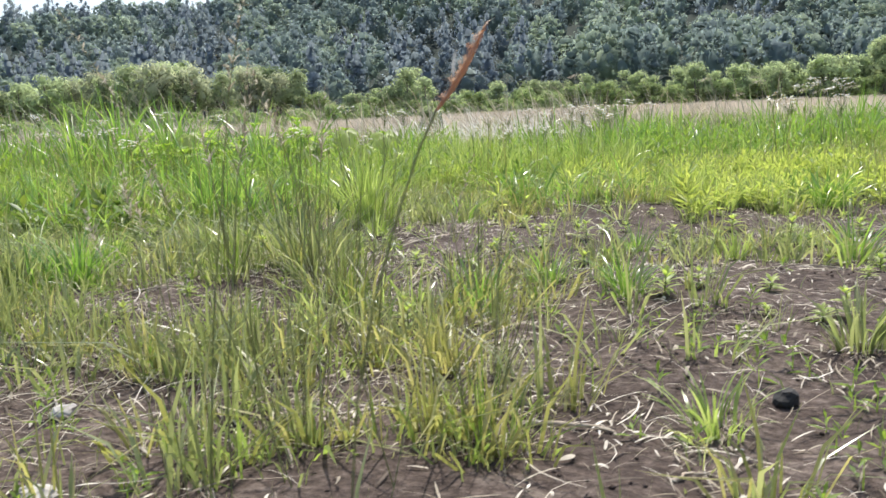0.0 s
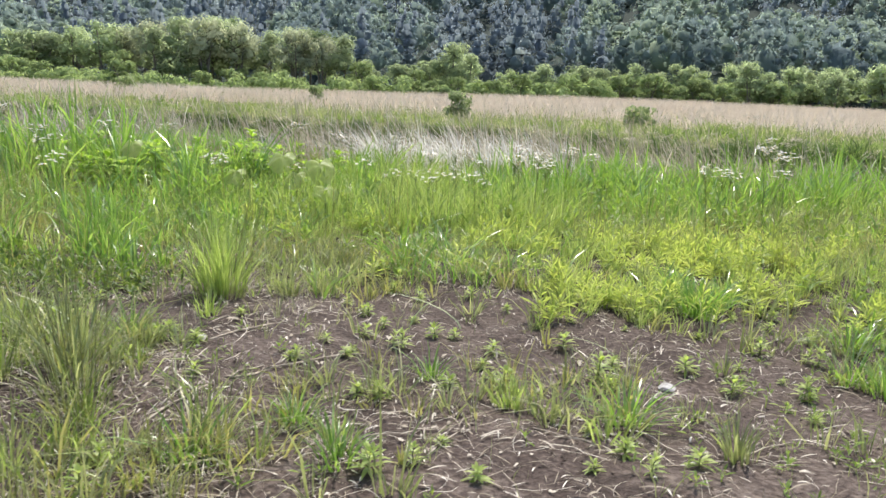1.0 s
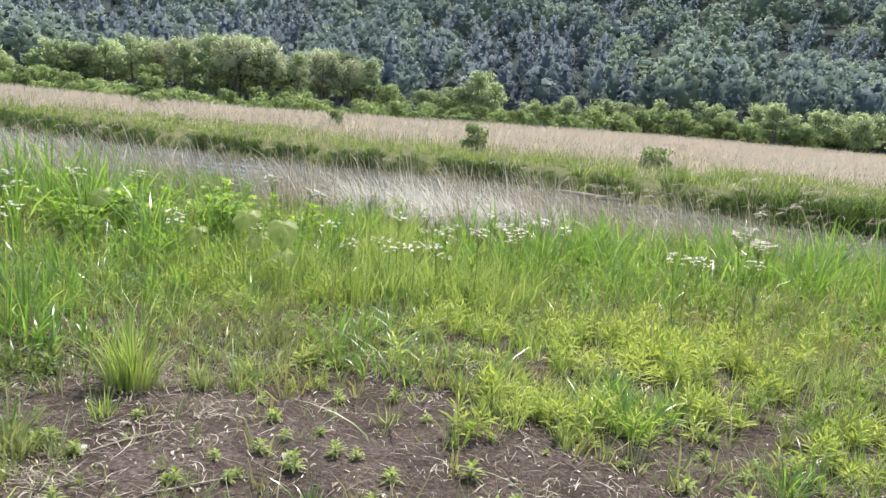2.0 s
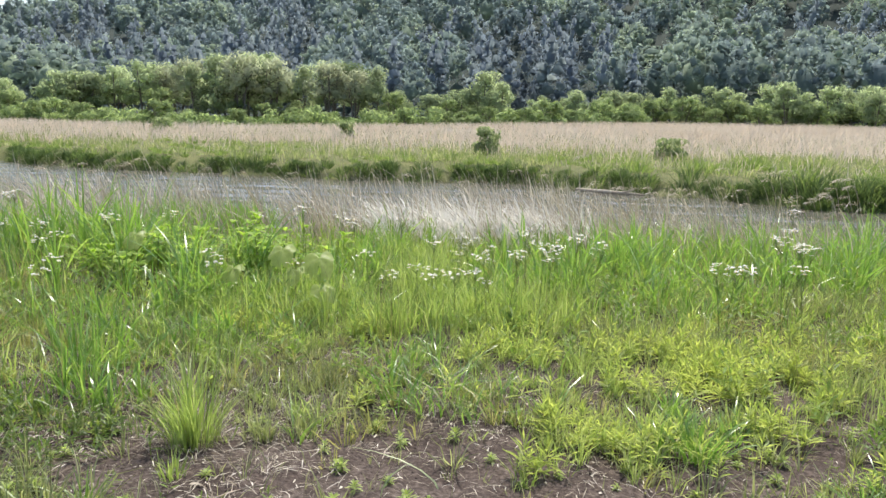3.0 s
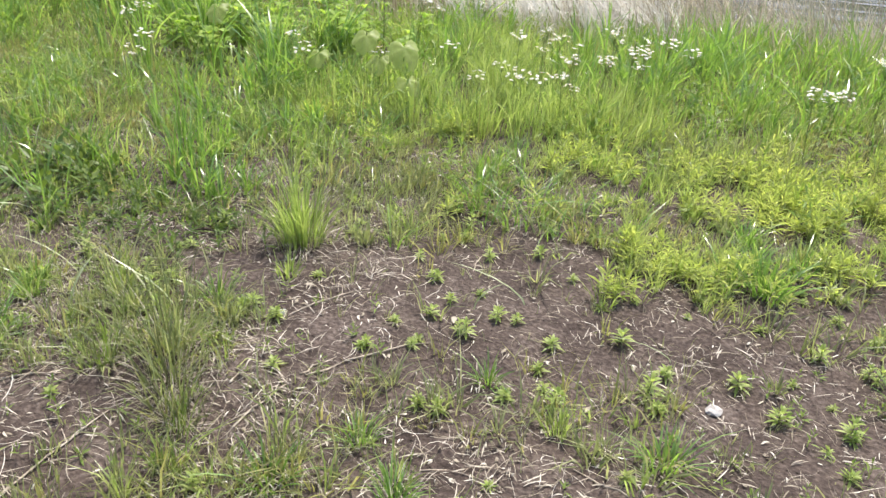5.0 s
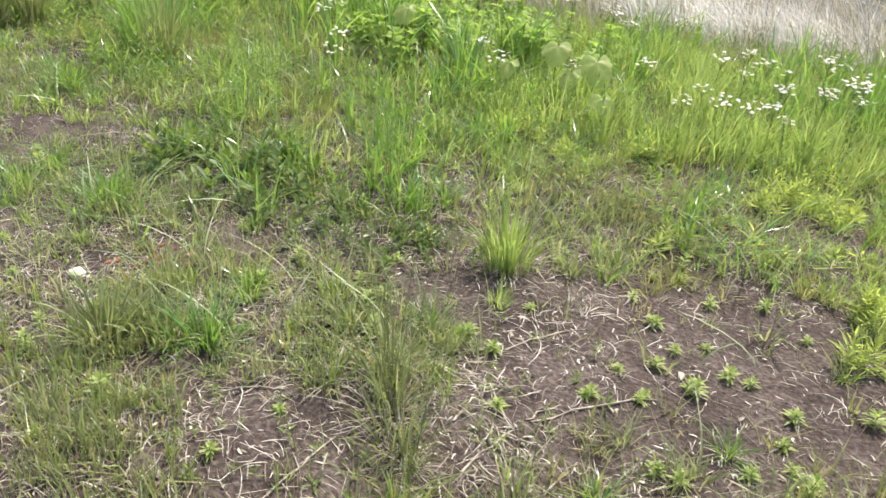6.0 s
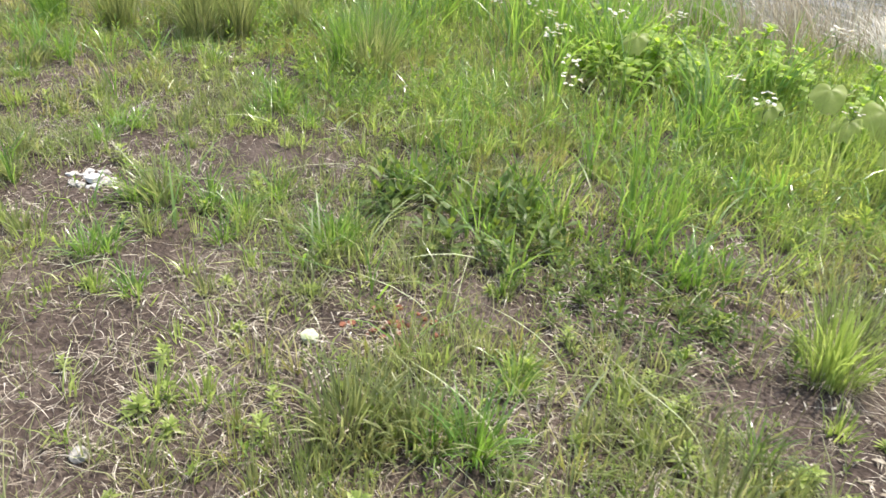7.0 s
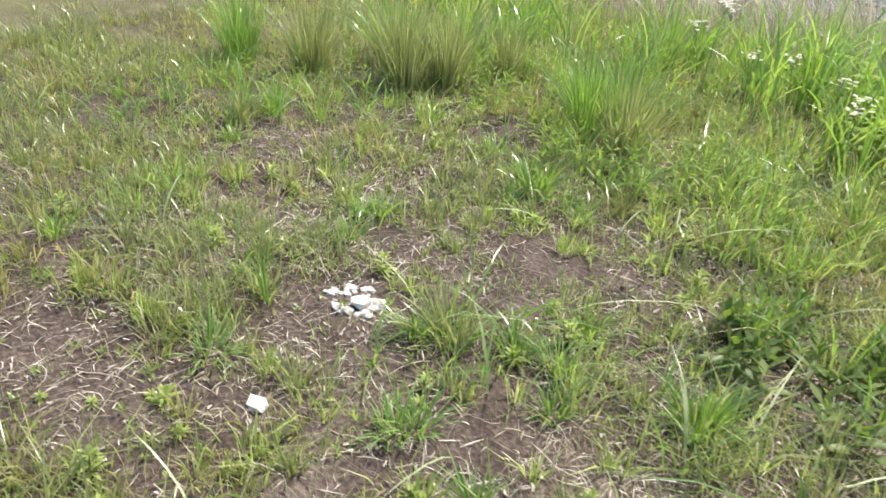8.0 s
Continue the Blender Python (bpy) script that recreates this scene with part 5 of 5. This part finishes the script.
TUFTS_BROAD = [(-1.22, 2.16), (-1.06, 2.2), (-1.38, 2.08), (-2.06, 2.83), (-2.89, 2.7), (-1.54, 3.54), (-2.43, 3.96), (1.65, 3.34), (-4.81, 3.4), (-3.29, 3.86)]
TUFTS_HIGH = [(-4.62, 4.5), (-3.46, 4.68), (-4.78, 4.62), (-3.36, 4.85), (-5.3, 4.35), (-3.62, 4.95), (-4.5, 4.75), (-5.05, 4.9), (-3.2, 4.6), (-5.7, 4.1), (-4.35, 5.2)]


def add_tufts():
    x, y = scatter(330, -5.0, 2.6, 1.9, 4.6, lambda x, y: (1 - bare(x, y)) * smooth(0.35, 0.6, vnoise(x, y, 0.55, 77)))
    more = list(zip(x.tolist(), y.tolist()))
    place_all([make_tuft(0.13, 0.09, 40, GRASS, "small green grass tuft on brown soil", 30, broad=1.6), make_tuft(0.15, 0.1, 46, LUSH, "fresh green grass tuft with spreading blades", 20, lean=0.9, broad=1.6),
               make_tuft(0.12, 0.11, 48, LIME, "yellow-green grass tuft with straw at its foot", 50, broad=1.5)], TUFTS_SMALL + more, (0.8, 1.2))
    place_all([make_tuft(0.11, 0.1, 44, LIME, "bright yellow-green grass tuft on trodden soil", 14, 0, 0.9, 1.4)], [(0.41, 1.12)], (1.0, 1.01))
    place_all([make_tuft(0.2, 0.12, 30, GRASS, "loose grass tuft with thin upright stalks", 30, 7, 0.4), make_tuft(0.24, 0.12, 26, HERB, "open grass tuft with tall stalks and straw", 50, 9, 0.4)], TUFTS_TALL, (0.6, 0.95))
    place_all([make_tuft(0.26, 0.2, 40, GRASS, "tall loose grass tuft with dry stalks and straw", 90, 6, 0.6, 1.5)], [(-0.36, 2.16), (-0.28, 2.05), (-0.46, 2.33)], (0.85, 1.1))
    place_all([make_tuft(0.17, 0.2, 140, GRASS, "broad low green grass tuft", 40, 0, 0.6, 1.6), make_tuft(0.18, 0.17, 110, LUSH, "broad dense tuft of lush grass", 20, 0, 0.7, 1.6)], TUFTS_BROAD, (0.85, 1.2))
    place_all([make_tuft(0.55, 0.27, 360, GRASS, "tall dense fountain of olive-green grass", 50, 6, 0.3, 1.2), make_tuft(0.5, 0.25, 300, LUSH, "tall fine-bladed green grass clump", 40, 6, 0.35, 1.3)], TUFTS_HIGH, (0.8, 1.1))
    place_all([make_tuft(0.36, 0.22, 250, LIME, "large yellow-green grass clump with exposed straw roots on soil", 240, 9, 0.5, 1.35)], [(-0.31, 3.17)], (1.0, 1.01))


add_tufts()


# ---- flowers ----
def make_flower(h, heads, label):
    t = thing("wildflower", Matrix(), label, "flower", "white wildflowers on the bank")
    bend = rng.normal(0, 0.05, 2)
    top = Vector((bend[0] * h, bend[1] * h, h * 0.85))
    stem = [tube([(0, 0, -0.02), (bend[0] * h * 0.4, bend[1] * h * 0.4, h * 0.5), top], [0.0028, 0.0022, 0.0015], 5)]
    tips = []
    for k in range(heads):
        a = k * 2.4 + rng.normal(0, 0.3)
        r = rng.uniform(0.015, 0.065)
        tip = top + Vector((math.cos(a) * r, math.sin(a) * r, h * 0.15 * rng.uniform(0.3, 1.1)))
        s = top - Vector((0, 0, h * 0.12 * rng.random()))
        part("flower_stalk", mesh_from("flower_stalk", *tube([s, (s + tip) / 2 + Vector((math.cos(a), math.sin(a), 0)) * 0.006, tip], [0.0012, 0.001, 0.0008], 4)), STEM, t)
        tips.append((tip, a))
    part("stem", mesh_from("stem", *joined(stem)), STEM, t)
    n = 9
    base = np.stack([bend[0] * h * np.linspace(0.05, 0.6, n), bend[1] * h * np.linspace(0.05, 0.6, n), h * np.linspace(0.08, 0.8, n)], -1)
    part("foliage", mesh_from("foliage", *leaf_arrays(base, np.arange(n) * 2.4, np.full(n, 0.6), np.full(n, 0.06), np.full(n, 0.011))), HERB, t)
    for tip, a in tips:
        m = 14
        az = np.arange(m) * 2 * np.pi / m
        tilt = rng.normal(0, 0.35)
        bs = np.tile(np.array([tip]), (m, 1)) + np.stack([0.003 * np.cos(az), 0.003 * np.sin(az), 0 * az], -1)
        head = part("flower_head", mesh_from("flower_head", *small_leaves(bs, az, 0.25 + tilt * np.cos(az - a) + rng.normal(0, 0.12, m), 0.013 * rng.uniform(0.8, 1.1, m), np.full(m, 0.0055))), PETAL, t, "white ray petals")
        bm = bmesh.new()
        bmesh.ops.create_uvsphere(bm, u_segments=8, v_segments=4, radius=0.005, matrix=pose(*tip) @ Matrix.Diagonal((1, 1, 0.6, 1)))
        me = bpy.data.meshes.new("disc")
        bm.to_mesh(me)
        bm.free()
        part("disc", me, DISC, head, "yellow centre")
    return t


FLOWERS_LOW = [(0.35, 5.1), (0.54, 4.9), (0.42, 5.05), (-0.92, 4.93), (-1.84, 4.53), (0.67, 5.04), (0.28, 5.25), (0.75, 4.85), (-0.1, 5.5), (-1.2, 5.3), (-2.05, 4.9), (0.2, 4.75), (-0.55, 5.2)]
FLOWERS_MID = [(0.85, 5.07), (0.9, 5.13), (1.11, 5.19), (0.0, 6.2), (-0.27, 5.9), (1.26, 5.7), (0.96, 5.8), (-2.47, 5.25), (-2.24, 5.12), (-2.22, 5.31), (-2.94, 5.7), (-1.8, 5.98), (-0.58, 6.26), (-0.79, 6.18),
               (2.07, 4.8), (2.11, 4.84), (2.19, 5.04), (2.41, 4.93), (0.78, 5.1), (0.6, 5.6), (1.05, 5.35), (1.4, 5.5), (-2.75, 6.0), (-3.3, 5.9), (-1.3, 6.5), (-2.0, 5.6), (0.3, 5.7)]
FLOWERS_HIGH = [(2.56, 5.29), (2.57, 4.96), (2.62, 5.2), (2.5, 5.12), (2.72, 5.8), (-3.25, 6.3), (-3.5, 6.6), (3.0, 6.7)]


def add_flowers():
    place_all([make_flower(0.38, 7, "low white wildflower among yellow-green weeds"), make_flower(0.4, 8, "white wildflower with several small flower heads")], FLOWERS_LOW, (0.85, 1.05))
    place_all([make_flower(0.47, 9, "white daisy-like wildflower on a slender stem in tall grass"), make_flower(0.5, 11, "branched wildflower with white flower heads")], FLOWERS_MID, (0.88, 1.1))
    place_all([make_flower(0.62, 12, "tall white wildflower standing above the grass")], FLOWERS_HIGH, (0.88, 1.02))
    x, y = scatter(36, 0.2, 1.5, 4.7, 6.0, lambda x, y: smooth(0.35, 0.6, vnoise(x, y, 0.7, 78)))
    place_all([make_flower(0.42, 6, "slender white wildflower half hidden in grass")], list(zip(x.tolist(), y.tolist())), (0.8, 1.1))


add_flowers()


# ---- sticks and stones ----
def add_stick(x0, y0, x1, y1, r, label, curve=0.03):
    a, b = Vector((x0, y0, 0)), Vector((x1, y1, 0))
    d = b - a
    side = Vector((-d.y, d.x, 0)).normalized() * curve * d.length
    pts = []
    for k in range(7):
        s = k / 6
        p = a + d * s + side * math.sin(math.pi * s) + Vector((rng.normal(0, 0.004), rng.normal(0, 0.004), 0))
        p.z = float(height(p.x, p.y)) + r * 0.7 + 0.004 * math.sin(3 * s)
        pts.append(p)
    pieces = [tube(pts, [r * (1 - 0.45 * k / 6) for k in range(7)], 6)]
    if d.length > 0.15:
        q = pts[4]
        e = q + side.normalized() * 0.05 + d.normalized() * 0.03
        e.z = float(height(e.x, e.y)) + 0.006
        pieces.append(tube([q, (q + e) / 2, e], [r * 0.5, r * 0.4, r * 0.25], 5))
    ob = new("dry_stick", mesh_from("dry_stick", *joined(pieces)))
    ob.data.materials.append(TWIG)
    return tagged(ob, label, "stick", "dry sticks on the soil")


for x0, y0, x1, y1, r in ((0.12, 1.16, 0.26, 1.12, 0.005), (0.30, 0.96, 0.36, 0.98, 0.003), (-0.56, 1.56, -0.47, 2.0, 0.004), (-0.14, 2.62, 0.08, 2.87, 0.0035), (0.04, 2.31, 0.38, 2.61, 0.004),
                          (0.02, 2.31, 0.1, 2.43, 0.003), (-0.1, 2.05, 0.02, 2.28, 0.004), (-0.9, 2.0, -0.7, 2.1, 0.003)):
    add_stick(x0, y0, x1, y1, r, "bleached dry plant stem lying on brown soil")
for k in range(26):
    x, y, a, l = rng.uniform(-4.2, 2.0), rng.uniform(1.4, 3.6), rng.uniform(0, 3.14), rng.uniform(0.06, 0.2)
    add_stick(x, y, x + l * math.cos(a), y + l * math.sin(a), rng.uniform(0.0015, 0.003), "thin pale dry twig lying on the ground", 0.08)


def add_driftwood():
    pts = [(2.3, float(far_shore(2.3)) - 0.25, WATER + 0.03), (2.9, float(far_shore(2.9)) - 0.3, WATER + 0.05), (3.5, float(far_shore(3.5)) - 0.28, WATER + 0.04), (4.1, float(far_shore(4.1)) - 0.35, WATER + 0.02)]
    fork = [pts[2], (3.75, pts[2][1] - 0.1, WATER + 0.13), (3.9, pts[2][1] - 0.12, WATER + 0.2)]
    ob = new("driftwood", mesh_from("driftwood", *joined([tube(pts, [0.05, 0.06, 0.05, 0.02], 8), tube(fork, [0.03, 0.02, 0.008], 6)])))
    ob.data.materials.append(TWIG)
    tagged(ob, "bleached driftwood branch lying in shallow river water", "driftwood")


add_driftwood()


def add_stone(name, x, y, r, mat, label, group="", flat=0.6, sink=0.3, rounded=True):
    bm = bmesh.new()
    bmesh.ops.create_icosphere(bm, subdivisions=2 if rounded else 1, radius=1)
    off = rng.uniform(0, 50, 3)
    for v in bm.verts:
        k = 1 + 0.5 * noise.noise(v.co * 1.1 + Vector(off)) + 0.15 * noise.noise(v.co * 3 + Vector(off))
        j = 0.03 if rounded else 0.3
        v.co = Vector((v.co.x * k * rng.uniform(1 - j, 1 + j), v.co.y * k * rng.uniform(1 - j, 1 + j), v.co.z * k * flat)) * r
    me = bpy.data.meshes.new(name)
    bm.to_mesh(me)
    bm.free()
    me.materials.append(mat)
    ob = new(name, me)
    ob.matrix_basis = pose(x, y, float(height(x, y)) + r * flat * (1 - sink * 2), 0, 0, rng.uniform(0, 360))
    return tagged(ob, label, "stone", group)


for k in range(44):
    a, q = rng.uniform(0, 6.28), 0.125 * rng.random() ** 0.6
    pale = rng.random() < 0.45
    add_stone("stone", -3.24 + 1.1 * q * math.cos(a), 2.62 + 0.75 * q * math.sin(a), rng.uniform(0.007, 0.023), WHITE_STONE if pale else GREY_STONE,
              "whitish broken stone in a small heap" if pale else "grey broken stone in a small heap", "heap of white stones", 0.55, 0.3, False)
add_stone("stone", -3.2, 2.61, 0.034, WHITE_STONE, "large white stone atop a small heap", "heap of white stones", 0.65, 0.05, False)
add_stone("stone", -3.06, 2.04, 0.032, WHITE_STONE, "white angular stone on grassy soil", "", 0.55, 0.2, False)
add_stone("stone", -0.175, 2.62, 0.014, WHITE_STONE, "small white pebble beside a dry stick", "", 0.7, 0.2)
add_stone("stone", 1.36, 2.53, 0.028, GREY_STONE, "flat pale grey stone on soil", "", 0.5, 0.2)
add_stone("stone", -0.61, 1.23, 0.022, GREY_STONE, "pale grey stone beside a seedling", "", 0.6, 0.2)
add_stone("stone", -0.5, 0.95, 0.026, GREY_STONE, "pale flat stone in the soil", "", 0.5, 0.2)
add_stone("stone", -1.75, 2.33, 0.032, PALE_GREEN, "pale greenish rounded stone by reddish earth", "", 0.5, 0.25)
add_stone("stone", -1.88, 1.6, 0.025, GREY_STONE, "grey stone half sunk in turf", "", 0.6, 0.25)
add_stone("dark_clod", 0.55, 1.2, 0.018, BLACK_CLOD, "small black charred clod on soil", "", 0.8, 0.1)
for k in range(34):
    a, q = rng.uniform(0, 6.28), 0.15 * rng.random() ** 0.6
    add_stone("brick_fragment", -1.58 + 1.3 * q * math.cos(a), 2.53 + 0.8 * q * math.sin(a), rng.uniform(0.005, 0.016), RED_EARTH, "crumbled rust-red brick fragment in the turf", "red brick crumbs", 0.6, 0.3)
for x, y, r in ((0.44, 2.79, 0.028), (0.96, 2.42, 0.02), (-0.12, 2.82, 0.022), (1.1, 2.66, 0.018), (0.3, 3.1, 0.02)):
    a = rng.uniform(0, 6.28, 1)
    ob = new("dead_leaf", mesh_from("dead_leaf", *leaf_arrays(np.zeros((1, 3)), a, np.array([0.25]), np.array([r * 2]), np.array([r * 0.9]), 0.15, 0.5)))
    ob.data.materials.append(STRAW)
    ob.matrix_basis = pose(x, y, float(height(x, y)) + 0.004)
    tagged(ob, "curled pale dead leaf lying on the soil", "leaf")


def add_seed_stalk():
    """The tall dry stalk with a reddish seed head."""
    t = thing("seed_stalk", pose(-0.03, 0.52, float(height(-0.03, 0.52)) + 0.022), "tall dry grass stalk with a reddish-brown seed head", "grass stalk")
    path = [(-0.03, 0, -0.04), (-0.012, -0.002, 0.12), (0.006, -0.006, 0.28), (0.021, -0.01, 0.346), (0.038, -0.01, 0.398), (0.051, -0.01, 0.433), (0.062, -0.01, 0.455)]
    part("stalk", mesh_from("stalk", *tube(path, [0.0008, 0.0008, 0.0007, 0.0007, 0.0007, 0.0007, 0.0007], 6)), STALK, t)
    steps = [(0.062 + 0.03 * k / 9, -0.01, 0.455 + 0.047 * k / 9 - 0.004 * math.sin(math.pi * k / 9)) for k in range(10)]
    part("seed_head", mesh_from("seed_head", *tube(steps, [0.0008, 0.0012, 0.0011, 0.0017, 0.0014, 0.0018, 0.0014, 0.0013, 0.0009, 0.0004], 7)), RUSSET, t, "reddish-brown seed head")
    n = 70
    s = rng.random(n)
    base = np.stack([0.064 + 0.028 * s, np.full(n, -0.01), 0.457 + 0.044 * s], -1)
    part("bristle_tuft", mesh_from("bristle_tuft", *leaf_arrays(base, rng.uniform(0, 6.28, n), rng.uniform(0.5, 1.4, n), rng.uniform(0.003, 0.008, n), np.full(n, 0.0012))), RUSSET, t)
    part("husk", mesh_from("husk", *leaf_arrays(np.array([[0.072, -0.011, 0.473]]), np.array([0.6]), np.array([1.45]), np.array([0.022]), np.array([0.0035]))), HUSK, t, "pale papery husk")
    part("husk", mesh_from("husk", *leaf_arrays(np.array([[0.088, -0.011, 0.497]]), np.array([0.1]), np.array([0.95]), np.array([0.014]), np.array([0.0025]))), HUSK, t, "pale papery husk")


def make_panicle(h, label):
    t = thing("panicle_grass", Matrix(), label, "grass stalk", "tall panicle grasses")
    lean = rng.normal(0, 0.1)
    pts = [(0, 0, -0.02), (lean * 0.1, 0, h * 0.4), (lean * 0.35, 0.01, h * 0.8), (lean * 0.6, 0.02, h)]
    part("stalk", mesh_from("stalk", *tube(pts, [0.0009, 0.0008, 0.0006, 0.0003], 5)), STALK, t)
    n = 46
    s = rng.random(n)
    base = np.stack([lean * (0.35 + 0.25 * s), 0.01 + 0.01 * s, h * (0.8 + 0.2 * s)], -1)
    part("panicle", mesh_from("panicle", *leaf_arrays(base, rng.uniform(0, 6.28, n), rng.uniform(0.4, 1.2, n), rng.uniform(0.01, 0.035, n) * (1.1 - s), np.full(n, 0.0022))), REED, t, "pale feathery seed panicle")
    return t


def add_panicles():
    x, y = rng.uniform(-0.4, -0.03, 13), rng.uniform(0.75, 1.15, 13)
    place_all([make_panicle(0.56, "tall slender grass stalk with a pale panicle"), make_panicle(0.5, "slender upright grass stalk going to seed")], list(zip(x.tolist(), y.tolist())), (0.75, 1.15))


def add_upright_stalks():
    x, y = scatter(900, -3.2, 4.5, 3.1, 6.5, lambda x, y: (1 - bare(x, y)) * smooth(0.3, 0.6, vnoise(x, y, 0.7, 81)))
    n = len(x)
    add_blades("upright_stalks", x, y, rng.uniform(0.3, 0.62, n), rng.uniform(0.0025, 0.0045, n), rng.uniform(0.0, 0.25, n), STALK, "thin dark upright stalks of last year's grass", "grass stalks", segments=2)


add_panicles()
add_upright_stalks()
add_seed_stalk()
